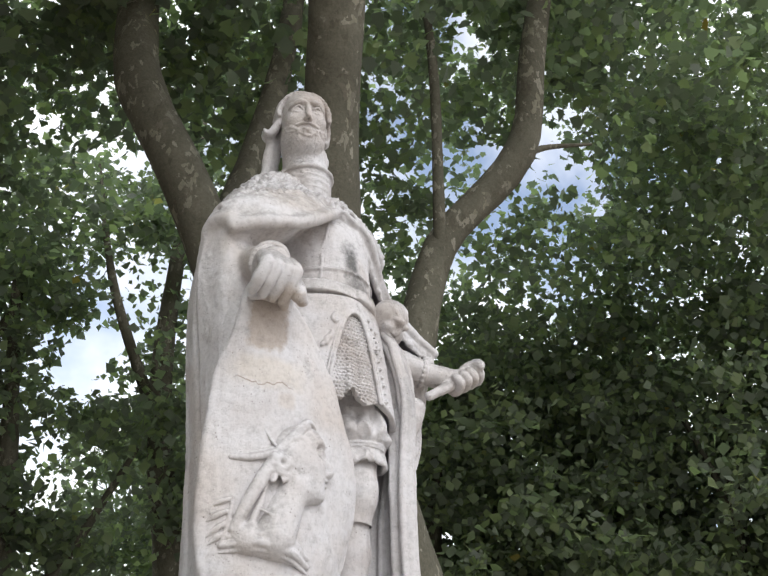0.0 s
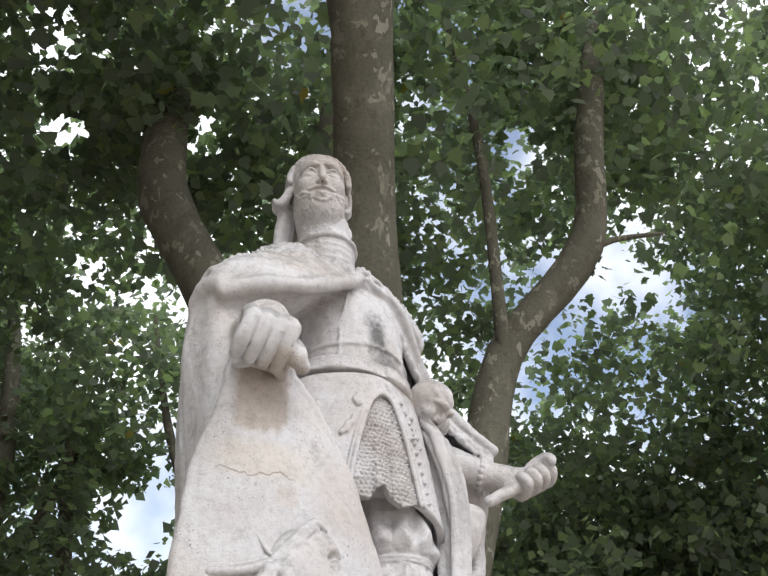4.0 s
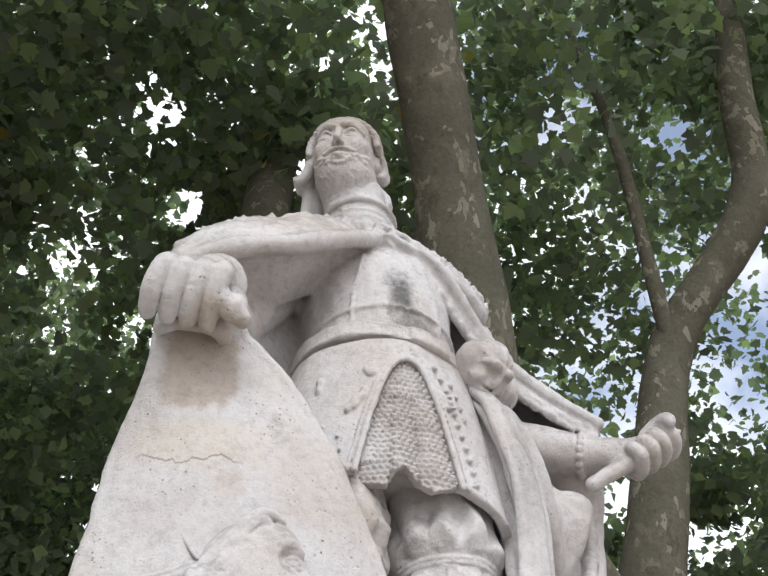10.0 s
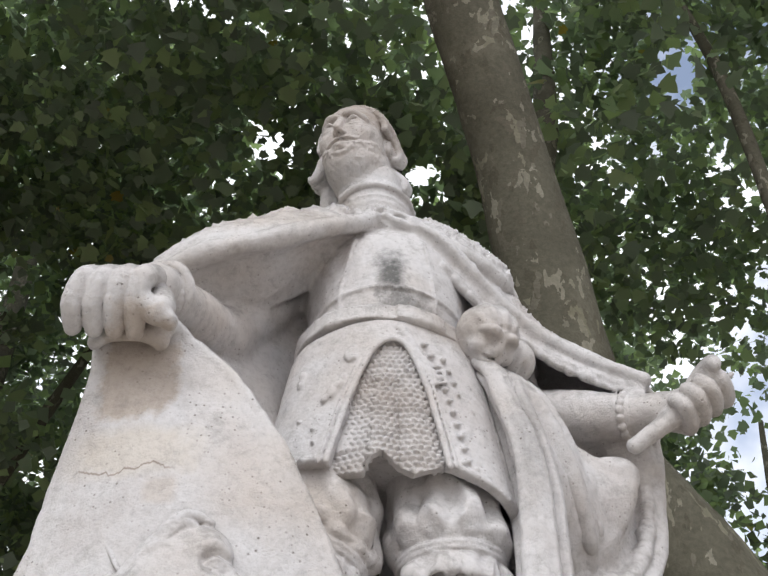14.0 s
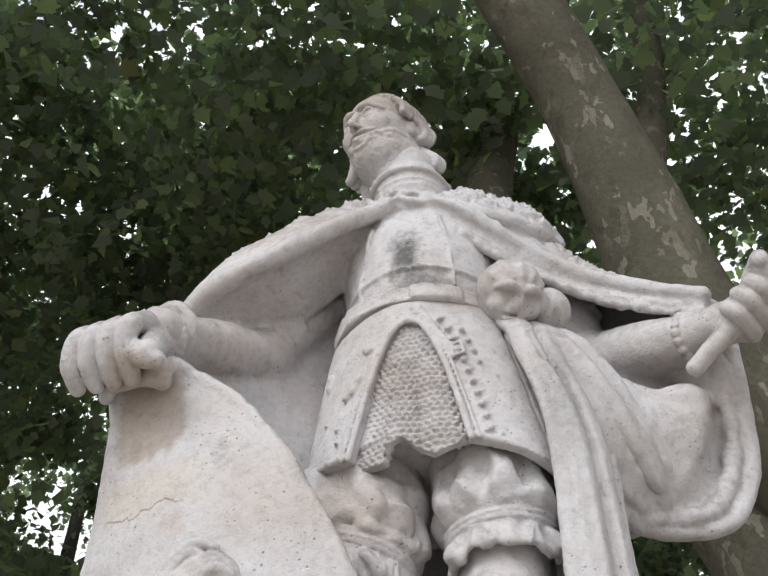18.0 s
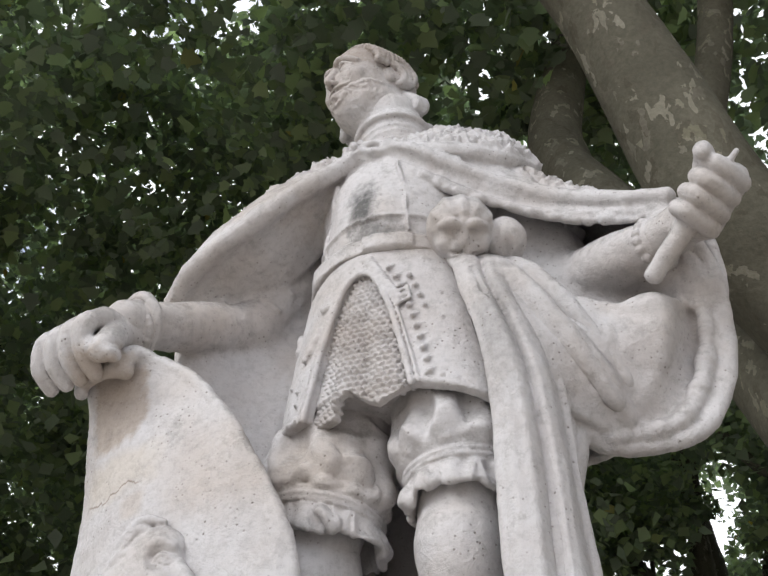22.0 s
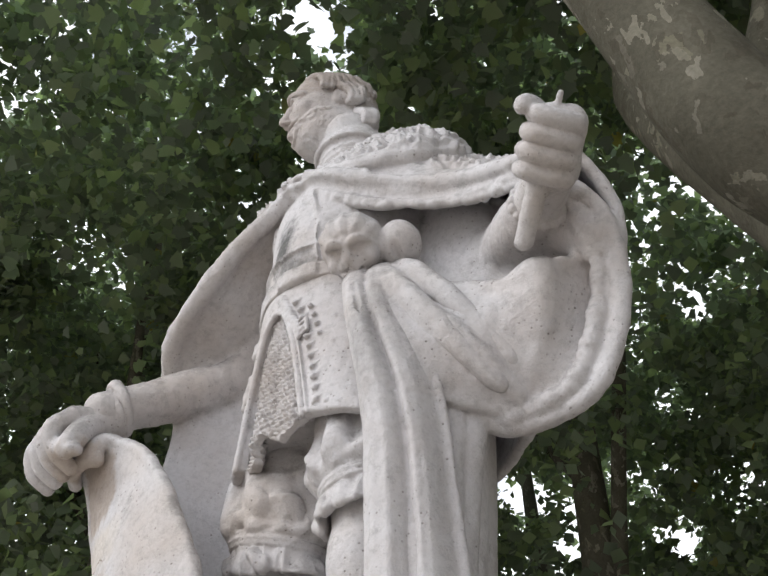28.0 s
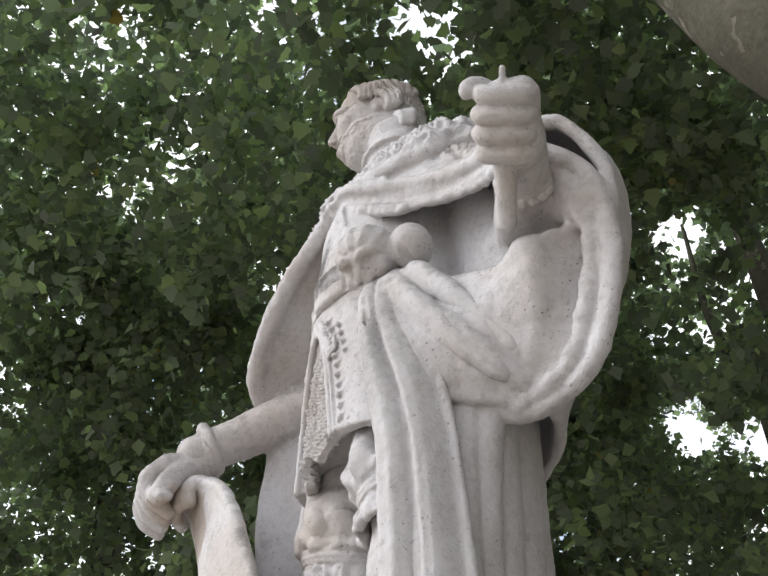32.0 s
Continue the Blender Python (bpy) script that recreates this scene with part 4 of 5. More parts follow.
    c.cone((0.64, 0.17, 3.42), (0.75, 0.17, 3.30), 0.06, 0.05, 0.03)
    c.ball((0.42, 0.24, 3.36), (0.22, 0.10, 0.16), k=0.03)
    c.ball((0.32, 0.20, 3.46), (0.17, 0.09, 0.20), k=0.04)
    # long folds falling from the belt round the left side
    low = [(0.295, -0.11), (0.322, -0.15), (0.36, -0.105), (0.365, -0.03), (0.335, 0.045), (0.275, 0.15), (0.20, 0.265), (0.05, 0.33)]
    top = [(0.262, -0.12), (0.292, -0.15), (0.328, -0.11), (0.35, -0.04), (0.36, 0.06), (0.33, 0.17), (0.25, 0.28), (0.05, 0.36)]
    sheet = cloth([[(x - 0.02, y + 0.012, 3.375 - 0.04 * k) for k, (x, y) in enumerate(top)], [(x * (1.02 if k < 4 else 1.25), y * 0.96, 3.0) for k, (x, y) in enumerate(low)], [(x, y, 2.55) for x, y in low], [(x * (1.0 if k < 4 else 0.9), y, 1.92) for k, (x, y) in enumerate(low)]], 210, 300)
    s = np.linspace(0, 1, 210)
    wave = (2 * np.abs(np.sin(np.pi * 8 * s + 0.9 * np.sin(9 * s))) ** 0.7 - 1) * (0.75 + 0.25 * np.sin(23 * s))
    out = np.stack([np.cos(np.pi * (s - 0.35)), -np.sin(np.pi * (0.5 - s) * 0.9) * 0.9, 0 * s], 1)
    sheet = sheet + (0.020 * wave)[None, :, None] * out[None] * np.clip(np.linspace(0.3, 2, 300), 0, 1)[:, None, None]
    c.skin(sheet, 0.013, 0.009)
    # the plinth under the feet
    def slab(x, y, z):
        return np.maximum(np.maximum(np.abs(x) - 0.62, np.abs(y - 0.05) - 0.45), z - 1.93)
    c.put(slab, (-0.6, -0.5, 1.88), (0.6, 0.5, 1.9), 0.02)
    return c


def head_frame():
    f = np.array((-0.485, -0.875, -0.09)); f /= np.linalg.norm(f)
    l = np.array((-f[1], f[0], 0.0)); l /= np.linalg.norm(l)
    u = np.cross(f, l)
    if u[2] < 0:
        u = -u
    big = 1.02
    o = np.array((-0.192, -0.128, 4.447)) - big * (0.196 * f - 0.066 * u)
    P = lambda side, fwd, up: o + big * (side * l + fwd * f + up * u)
    turn = np.degrees(Matrix((l, -f, u)).transposed().to_euler())
    return f, l, u, o, big, P, turn


def build_head():
    f, l, u, o, big, P, turn = head_frame()
    c = Clay((-0.36, -0.26, 4.14), (0.20, 0.30, 4.74), 0.0034)
    c.cone((-0.035, 0.09, 4.18), P(0, -0.01, -0.06), 0.108, 0.1, 0.03)
    c.ball(P(0, -0.010, 0.035), (0.116, 0.142, 0.122), turn, 0.03)
    c.ball(P(0, 0.065, -0.045), (0.106, 0.104, 0.135), turn, 0.04)
    c.ball(P(0, 0.070, 0.066), (0.094, 0.080, 0.072), turn, 0.03)
    c.ball(P(0, 0.085, -0.145), (0.078, 0.07, 0.058), turn, 0.04)
    c.ball(P(0, 0.03, -0.125), (0.10, 0.09, 0.065), turn, 0.04)
    for s in (-1, 1):
        c.rope([P(0.014 * s, 0.160, 0.034), P(0.045 * s, 0.155, 0.034), P(0.082 * s, 0.122, 0.012)], [0.008, 0.010, 0.008], 0.016, 8)
        c.ball(P(0.046 * s, 0.166, -0.010), (0.034, 0.022, 0.019), turn, 0.016, away=True)
        c.ball(P(0.046 * s, 0.138, -0.010), (0.026, 0.021, 0.017), turn, 0.004)
        c.rope([P(0.018 * s, 0.150, -0.010), P(0.046 * s, 0.161, 0.007), P(0.076 * s, 0.138, -0.012)], [0.005, 0.006, 0.005], 0.004, 8)
        c.rope([P(0.018 * s, 0.150, -0.014), P(0.046 * s, 0.157, -0.026), P(0.076 * s, 0.138, -0.014)], [0.004, 0.005, 0.004], 0.005, 8)
        c.ball(P(0.06 * s, 0.125, -0.055), (0.033, 0.028, 0.03), turn, 0.03)
        c.rope([P(0.006 * s, 0.170, -0.092), P(0.030 * s, 0.162, -0.092), P(0.046 * s, 0.152, -0.098), P(0.056 * s, 0.144, -0.094)], [0.005, 0.006, 0.005, 0.003], 0.005, 9)
        c.ball(P(0.013 * s, 0.172, -0.070), (0.010, 0.014, 0.009), turn, 0.008)
        c.ball(P(0.009 * s, 0.184, -0.084), 0.006, k=0.003, away=True)
    c.rope([P(0, 0.156, 0.020), P(0, 0.175, -0.025), P(0, 0.192, -0.062)], [0.008, 0.009, 0.011], 0.012, 8)
    c.rope([P(-0.024, 0.162, -0.122), P(0, 0.172, -0.126), P(0.024, 0.162, -0.122)], [0.005, 0.008, 0.005], 0.005, 6)
    c.rope([P(-0.028, 0.166, -0.112), P(0, 0.178, -0.112), P(0.028, 0.166, -0.112)], [0.003, 0.004, 0.003], 0.003, 7, away=True)
    # beard: a row of curls along its upper edge, cropped below it
    rnd = random.Random(4)
    for k in range(34):
        a = -1.62 + 3.24 * k / 33
        side, fwd = 0.100 * math.sin(a), 0.052 + 0.112 * math.cos(a)
        rise = -0.134 + 0.046 * abs(math.sin(a)) ** 1.5
        c.ball(P(side, fwd - 0.004, rise + rnd.uniform(-0.006, 0.006)), rnd.uniform(0.0075, 0.0115), k=0.004)
        c.ball(P(side * 0.97, fwd - 0.008, rise - 0.016 + rnd.uniform(-0.005, 0.005)), rnd.uniform(0.006, 0.010), k=0.006)
    # smooth cap of hair parted in the middle, waving down to curls that turn outwards
    c.ball(P(0, -0.012, 0.030), np.array((0.117, 0.130, 0.124)) * big, turn, 0.010)
    c.ball(P(0, -0.040, 0.010), np.array((0.114, 0.112, 0.112)) * big, turn, 0.02)
    c.ball(P(0, -0.055, -0.04), np.array((0.106, 0.094, 0.095)) * big, turn, 0.03)
    def on_cap(w, fwd):
        wide = math.sqrt(max(0.05, 1 - (max(0.0, abs(fwd - 0.005) - 0.03) / 0.128) ** 2))
        full = 1.02 + 0.07 * max(0.0, abs(w) - 0.9)
        return P(0.119 * full * wide * math.sin(w), fwd, 0.028 + 0.124 * wide * math.cos(w))
    for s in (-1, 1):
        for i in range(9):
            q = 0.118 - 0.027 * i
            line = [on_cap(s * w, q - 0.052 * math.sin(min(w, 1.57)) * (1 - 0.07 * i) + 0.010 * math.sin(3.4 * w + 0.9 * i)) for w in np.linspace(0.04 + 0.10 * (i % 2), 1.75, 9)]
            c.rope(line, [0.003, 0.010, 0.0135, 0.0145, 0.012], 0.005, 14)
    # curls that turn outwards at the right temple
    for q in range(3):
        c.rope([P(-0.108, 0.045 - 0.026 * q, 0.015), P(-0.128, 0.036 - 0.026 * q, -0.030), P(-0.146, 0.026 - 0.026 * q, -0.066), P(-0.172, 0.020 - 0.026 * q, -0.080), P(-0.186, 0.018 - 0.026 * q, -0.060)], [0.012, 0.019, 0.020, 0.016, 0.009], 0.004, 14)
    # ear, and two rolls of hair behind and below it
    c.ball(P(0.110, 0.008, -0.030), (0.018, 0.024, 0.034), turn, 0.006)
    c.ball(P(0.132, 0.012, -0.028), (0.008, 0.009, 0.015), turn, 0.005, away=True)
    c.ball(P(0.112, -0.03, -0.035), (0.018, 0.04, 0.03), turn, 0.008)
    c.ball(P(0.108, -0.075, -0.145), (0.022, 0.04, 0.036), turn, 0.008)
    for q in range(3):
        c.rope([P(0.117, 0.035 - 0.026 * q, 0.030), P(0.127, -0.002 - 0.026 * q, 0.014), P(0.134, -0.030 - 0.020 * q, -0.022), P(0.130, -0.034 - 0.016 * q, -0.056), P(0.114, -0.018 - 0.014 * q, -0.066)], [0.010, 0.014, 0.016, 0.014, 0.008], 0.004, 14)
    for q in range(3):
        c.rope([P(0.098, -0.050 - 0.022 * q, -0.085), P(0.118, -0.062 - 0.020 * q, -0.115), P(0.134, -0.070 - 0.016 * q, -0.145), P(0.128, -0.068 - 0.014 * q, -0.175), P(0.108, -0.055 - 0.012 * q, -0.180)], [0.013, 0.017, 0.017, 0.014, 0.008], 0.005, 14)
        c.rope([P(0.090, -0.050 - 0.02 * q, -0.16), P(0.088, -0.06 - 0.02 * q, -0.22), P(0.09, -0.065 - 0.02 * q, -0.29)], [0.016, 0.014, 0.010], 0.02, 7)
    # long lock falling on the right shoulder
    for k in range(3):
        d = 0.018 * (k - 1)
        c.rope([P(-0.125 + d, -0.05 - d, -0.08), P(-0.138 + d, -0.075 - d, -0.18), P(-0.148 + d, -0.085 - d, -0.27), P(-0.19 + 2 * d, -0.07 - d, -0.32)], [0.022, 0.024, 0.022, 0.014], 0.010, 12)
    return c


def build_right_fist():
    c = Clay((-0.88, -0.66, 2.96), (-0.46, -0.3, 3.42), 0.005)
    c.cone((-0.60, -0.36, 3.325), (-0.63, -0.425, 3.265), 0.062, 0.066, 0.02)
    c.ball((-0.645, -0.445, 3.25), (0.075, 0.07, 0.045), (30, 10, 10), 0.03)
    for i in range(4):
        pts = [(-0.635 + 0.012 * i, -0.42, 3.285), (-0.70 + 0.037 * i, -0.47 - 0.004 * i, 3.262), (-0.725 + 0.042 * i, -0.522 - 0.004 * i, 3.205), (-0.742 + 0.045 * i, -0.508, 3.15), (-0.74 + 0.045 * i, -0.46, 3.112)]
        c.rope(pts, [0.024, 0.0265, 0.025, 0.0235, 0.02], 0.005, 16)
        c.ball(pts[1], 0.028, k=0.01)
        c.ball(pts[2], 0.026, k=0.006)
    c.rope([(-0.595, -0.41, 3.265), (-0.565, -0.465, 3.205), (-0.555, -0.495, 3.15)], [0.034, 0.031, 0.03], 0.008, 12)
    c.ball((-0.560, -0.50, 3.135), (0.036, 0.028, 0.03), (20, 30, 10), 0.006)
    c.ball((-0.535, -0.49, 3.125), (0.026, 0.026, 0.02), (0, 40, 0), 0.005)
    c.ball((-0.585, -0.515, 3.15), (0.024, 0.02, 0.026), k=0.006)
    a = np.linspace(0, 2 * np.pi, 120)[:, None]
    d = np.array((-0.3, -0.85, -0.45)); d /= np.linalg.norm(d)
    uu = np.cross(d, (0, 0, 1)); uu /= np.linalg.norm(uu); vv = np.cross(uu, d)
    c.skin(np.array((-0.602, -0.365, 3.32)) + 0.063 * (np.cos(a) * uu + np.sin(a) * vv), 0.012 + 0.003 * np.sin(a[:, 0] * 22), 0.005)
    return c


def build_left_fist():
    c = Clay((0.55, -0.30, 3.12), (1.06, 0.2, 3.62), 0.004)
    end, top = np.array((0.68, -0.005, 3.255)), np.array((0.94, -0.13, 3.42))
    a = (top - end) / np.linalg.norm(top - end)
    n = np.array((0.478, -0.460, -0.749)); n -= n @ a * a; n /= np.linalg.norm(n)
    r = np.cross(a, n)
    c.cone(end - 0.012 * a, end + 0.24 * a, 0.022, 0.031, 0.004)
    c.cone(end + 0.2 * a, top, 0.009, 0.007, 0.004)
    H = lambda along, right, front: end + along * a + right * r + front * n
    # flat back of the hand and the heel
    c.cone(H(0.16, 0.035, -0.012), H(0.27, 0.035, -0.012), 0.042, 0.044, 0.01)
    c.cone(H(0.165, 0.0, -0.01), H(0.265, -0.005, -0.01), 0.042, 0.042, 0.01)
    palm = H(0.17, 0.03, -0.035)
    c.cone((0.67, 0.07, 3.405), palm, 0.060, 0.056, 0.03)
    for i in range(4):
        h = 0.151 + 0.0425 * i
        w = 0.004 * (1.5 - abs(i - 1.5))
        pts = [H(h - 0.006, 0.054, -0.012), H(h - 0.003, 0.048, 0.020), H(h, 0.005, 0.036 + w), H(h + 0.002, -0.036 - w, 0.030 + w), H(h, -0.046 - w, 0.0), H(h, -0.03, -0.02)]
        c.rope(pts, [0.019, 0.0208, 0.0205, 0.0210, 0.0200, 0.017], 0.003, 20)
    # the flat of the first joints
    c.cone(H(0.155, 0.018, 0.026), H(0.275, 0.018, 0.026), 0.020, 0.020, 0.003)
    c.cone(H(0.155, -0.004, 0.030), H(0.275, -0.004, 0.032), 0.018, 0.018, 0.003)
    c.cone(H(0.150, 0.045, 0.002), H(0.275, 0.045, 0.002), 0.026, 0.026, 0.004)
    c.rope([H(0.24, -0.01, -0.04), H(0.285, -0.045, -0.03), H(0.292, -0.070, -0.006), H(0.284, -0.078, 0.014)], [0.028, 0.023, 0.020, 0.016], 0.006, 10)
    w = np.linspace(0, 2 * np.pi, 120)[:, None]
    d = palm - np.array((0.67, 0.07, 3.405)); d /= np.linalg.norm(d)
    uu = np.cross(d, (0, 0, 1)); uu /= np.linalg.norm(uu); vv = np.cross(uu, d)
    c.skin(np.array((0.69, 0.055, 3.395)) + 0.063 * (np.cos(w) * uu + np.sin(w) * vv), 0.009 + 0.0045 * np.sin(w[:, 0] * 17), 0.003)
    return c


def build_pommel():
    c = Clay((0.1, -0.32, 3.31), (0.48, 0.1, 3.64), 0.004)
    o = np.array((0.252, -0.165, 3.450))
    e1, e2 = np.array((0.86, 0.51, 0.0)), np.array((0.30, -0.50, -0.81))
    e2 -= e2 @ e1 * e1; e2 /= np.linalg.norm(e2)
    e3 = np.cross(e1, e2) * (1 if np.cross(e1, e2)[2] > 0 else -1)
    M = lambda x, out, z: o + x * e1 + out * e2 + z * e3
    c.ball(o + (0.0, 0.012, 0.004), (0.082, 0.075, 0.084), k=0.01)
    c.ball(M(0, -0.012, 0.012), (0.086, 0.084, 0.082), k=0.006)
    for b in (-1.0, -0.5, 0.0, 0.5, 1.0):
        c.rope([M(0.05 * math.sin(b), 0.056, 0.060 * math.cos(b)), M(0.078 * math.sin(b), 0.02, 0.084 * math.cos(b)), M(0.08 * math.sin(b), -0.02, 0.09 * math.cos(b))], [0.004, 0.007, 0.005], 0.012, 6)
    c.rope([M(0, 0.062, 0.034), M(0, 0.072, 0.004), M(0, 0.076, -0.012)], [0.011, 0.012, 0.016], 0.010, 6)
    c.ball(M(0, 0.056, -0.036), (0.040, 0.034, 0.036), k=0.012)
    for q in (-1, 1):
        c.ball(M(0.036 * q, 0.080, 0.012), (0.020, 0.018, 0.014), k=0.012, away=True)
        c.rope([M(0.010 * q, 0.070, 0.028), M(0.032 * q, 0.070, 0.036), M(0.056 * q, 0.048, 0.022)], [0.009, 0.012, 0.009], 0.006, 6)
        c.ball(M(0.045 * q, 0.048, -0.022), (0.024, 0.02, 0.022), k=0.014)
    c.rope([M(-0.03, 0.074, -0.04), M(0, 0.084, -0.036), M(0.03, 0.074, -0.04)], [0.005, 0.005], 0.003, 6, away=True)
    # round guard behind it
    g = np.array((0.342, -0.085, 3.450))
    c.ball(g, (0.058, 0.058, 0.066), k=0.006)
    c.rope([g + 0.062 * e2 + 0.03 * e3, g + 0.066 * e2, g + 0.055 * e2 - 0.035 * e3], [0.009, 0.013, 0.009], 0.006, 8, away=True)
    c.cone(o, g, 0.035, 0.035, 0.012)
    return c


def mail_share(a, z):
    """How far across the opening, 0 to 1, and how open it is at that height."""
    left, right = opening(z)
    left, right = left - 0.05, right + 0.05
    return np.clip((a - left) / (right - left), 0, 1), np.clip((3.37 - z) / 0.38, 0, 1)


def build_mail():
    c = Clay((-0.26, -0.34, 2.92), (0.24, -0.04, 3.41), 0.003)
    def plate(x, y, z):
        a = skirt_angle(x, y)
        u, t = mail_share(a, z)
        pleat = np.interp(u, [0, 0.12, 0.30, 0.345, 0.45, 0.58, 0.72, 0.86, 1], [-0.012, -0.010, 0.002, 0.014, 0.010, 0.0, 0.010, 0.008, -0.006])
        d = np.abs(np.sqrt(x**2 + (y - 0.045) ** 2) - skirt_rad(a, z) - 1.5 * t * pleat) - 0.012
        hem = np.interp(u, [0, 0.28, 0.36, 0.44, 0.54, 0.70, 0.86, 1], [2.965, 2.955, 2.995, 3.012, 2.985, 2.950, 2.972, 2.995])
        side = np.maximum(-0.62 - a, a - 0.52) * 0.25
        return np.maximum(np.maximum(d, side), np.maximum(hem - z, z - 3.40))
    c.put(plate, (-0.24, -0.32, 2.93), (0.22, -0.06, 3.39), 0.003)
    return c


def build_statue():
    verts, faces, base = [], [], 0
    for piece, make in (("body", build_body), ("head", build_head), ("fist_r", build_right_fist), ("fist_l", build_left_fist), ("pommel", build_pommel), ("mail", build_mail), ("coat", build_coat), ("legs", build_legs), ("panel", build_panel), ("relief", build_relief)):
        v, g, q = make().surface()
        x, y, z = v.T
        push = 0.0016 * grain(v, 0.03) + 0.0008 * grain(v, 0.012)
        if piece == "head":
            f, l, u, o, big, P, turn = head_frame()
            side, fwd, up = (v - o) @ l / big, (v - o) @ f / big, (v - o) @ u / big
            front = np.clip((up - 0.082 + 0.85 * np.clip(0.105 - fwd, 0, 0.3) + 0.006 * np.sin(side * 70)) / 0.014, 0, 1)
            hair = front * np.clip((up + 0.13) / 0.03, 0, 1) * np.clip((0.118 - fwd + 1.2 * np.maximum(up - 0.09, 0)) / 0.012, 0, 1)
            lock = fwd + 0.014 * np.sin(up * 38 + 40 * fwd) + 0.10 * np.abs(side) + 0.006 * grain(v, 0.05)
            push = push + hair * (0.0014 * np.sin(2 * np.pi * lock / 0.0105) + 0.0022 * (0.6 - 2 * np.abs(grain(v, 0.016))))
            beard = np.clip((-0.105 - up) / 0.02, 0, 1) * np.clip((fwd - 0.02) / 0.03, 0, 1)
            push = push + beard * 0.0018 * (0.6 - 2 * np.abs(grain(v, 0.016)))
        if piece == "mail":
            # slanting links of mail in rows that lean by turns
            a = skirt_angle(x, y)
            zj = z + 0.004 * grain(v, 0.05)
            row = np.floor(zj / 0.0165)
            dv = zj / 0.0165 - row - 0.5
            across = a / 0.064 + 0.5 * (row % 2) + 0.5 * dv * np.where(row % 2 == 0, 1, -1) + 0.25 * grain(v, 0.045)
            du = across - np.floor(across) - 0.5
            link = np.clip(1.05 - 4.0 * (du**2 + 1.3 * dv**2), 0, 1)
            push = push + np.clip((z - 2.95) / 0.02, 0, 1) * (0.0095 * link * (1 + 0.4 * grain(v, 0.03)) - 0.003)
        if piece == "body":
            # tufts of the fur collar
            flatten = 0.98 * np.where(y < 0.1, 0.74, 1.05)
            ang = np.arctan2((x + 0.03) / 1.2, -(y - 0.10) / flatten)
            reach = np.clip((np.hypot((x + 0.03) / 1.2, (y - 0.10) / flatten) - 0.115) / 0.235, 0, 1.6)
            tuft = within(z - collar_height(ang, reach), -0.02, 0.085, 0.012) * within(reach - 0.2 * (x < -0.1), -0.2, 1.13, 0.05) * (reach > 0.05)
            tuft = tuft * np.clip((g[:, 2] + 0.1) / 0.2, 0, 1) * np.where(x < -0.2, np.clip((z - 3.84) / 0.03, 0, 1), 1)
            lump = 0.9 - 2.6 * np.abs(grain(v + 0.01 * grain(v, 0.05)[:, None], 0.036))
            push = push + tuft * (0.013 * lump + 0.011 * (0.5 - 2 * np.abs(grain(v, 0.02))) + 0.006 * grain(v, 0.011) + 0.004)
            edge = np.interp(x, [-0.645, -0.53, -0.37, -0.22, -0.075], [-0.19, -0.25, -0.265, -0.235, -0.17])
            cover = np.clip((g[:, 2] - 0.05) / 0.2, 0, 1) * np.clip((z - np.interp(x, [-0.66, -0.55, -0.4, -0.2], [3.60, 3.69, 3.77, 3.84])) / 0.03, 0, 1) * within(x, -0.64, -0.10, 0.03) * np.clip((y - edge - 0.035) / 0.02, 0, 1) * (1 - np.clip(tuft, 0, 1)) * (y < 0.3)
            push = push + cover * (0.010 * lump + 0.009 * (0.5 - 2 * np.abs(grain(v, 0.022))) + 0.004 * grain(v, 0.011))
            rim = np.interp(x, [0.0, 0.17, 0.33, 0.48, 0.63], [-0.10, -0.08, 0.0, 0.08, 0.09])
            fur = np.clip((g[:, 2] + 0.05) / 0.2, 0, 1) * within(x, 0.08, 0.58, 0.03) * within(y, -0.2, 0.36, 0.03) * np.clip((y - rim + 0.022) / 0.015, 0, 1) * (z > 3.66) * (1 - np.clip(tuft, 0, 1))
            push = push + fur * (0.013 * lump + 0.011 * (0.5 - 2 * np.abs(grain(v, 0.02))) + 0.006 * grain(v, 0.011) + 0.004)
            push = push + 0.005 * grain(v * (1, 1, 0.5), 0.085)
            # tool marks on the cloth
            push = push + 0.002 * grain(v * (1, 1, 0.35), 0.02)
        if piece == "legs":
            # angular creases of gathered cloth above the garters, sharper small ones in the frills
            over = z - np.where(x < -0.02, 2.815 - 0.28 * (x + 0.185), 2.832)
            crease = 0.9 - 2.6 * np.abs(grain((v + 0.012 * grain(v, 0.06)[:, None]) * (1, 1, 0.55), 0.062))
            push = push + within(over, 0.018, 0.25, 0.025) * 0.011 * crease + within(over, -0.13, -0.018, 0.012) * (np.hypot(x - np.where(x < 0, -0.19, 0.147), y + 0.03) > 0.112) * 0.006 * (0.9 - 2.6 * np.abs(grain(v * (1, 1, 0.6), 0.034)))
        if piece == "panel":
            push = push + 0.0035 * grain(v * (1, 1, 0.4), 0.06)
        if piece == "mail":
            push = push * np.clip(1.3 - 1.8 * np.abs(g[:, 2]), 0, 1)
        v = v + g * push[:, None]
        verts.append(v)
        faces.append(q + base)
        base += len(v)
    ob = mesh_object("statue", np.vstack(verts), np.vstack(faces), STONE)
    return tagged(ob, "white weathered stone statue of a caped knight holding a tall shield", "statue")


build_statue()

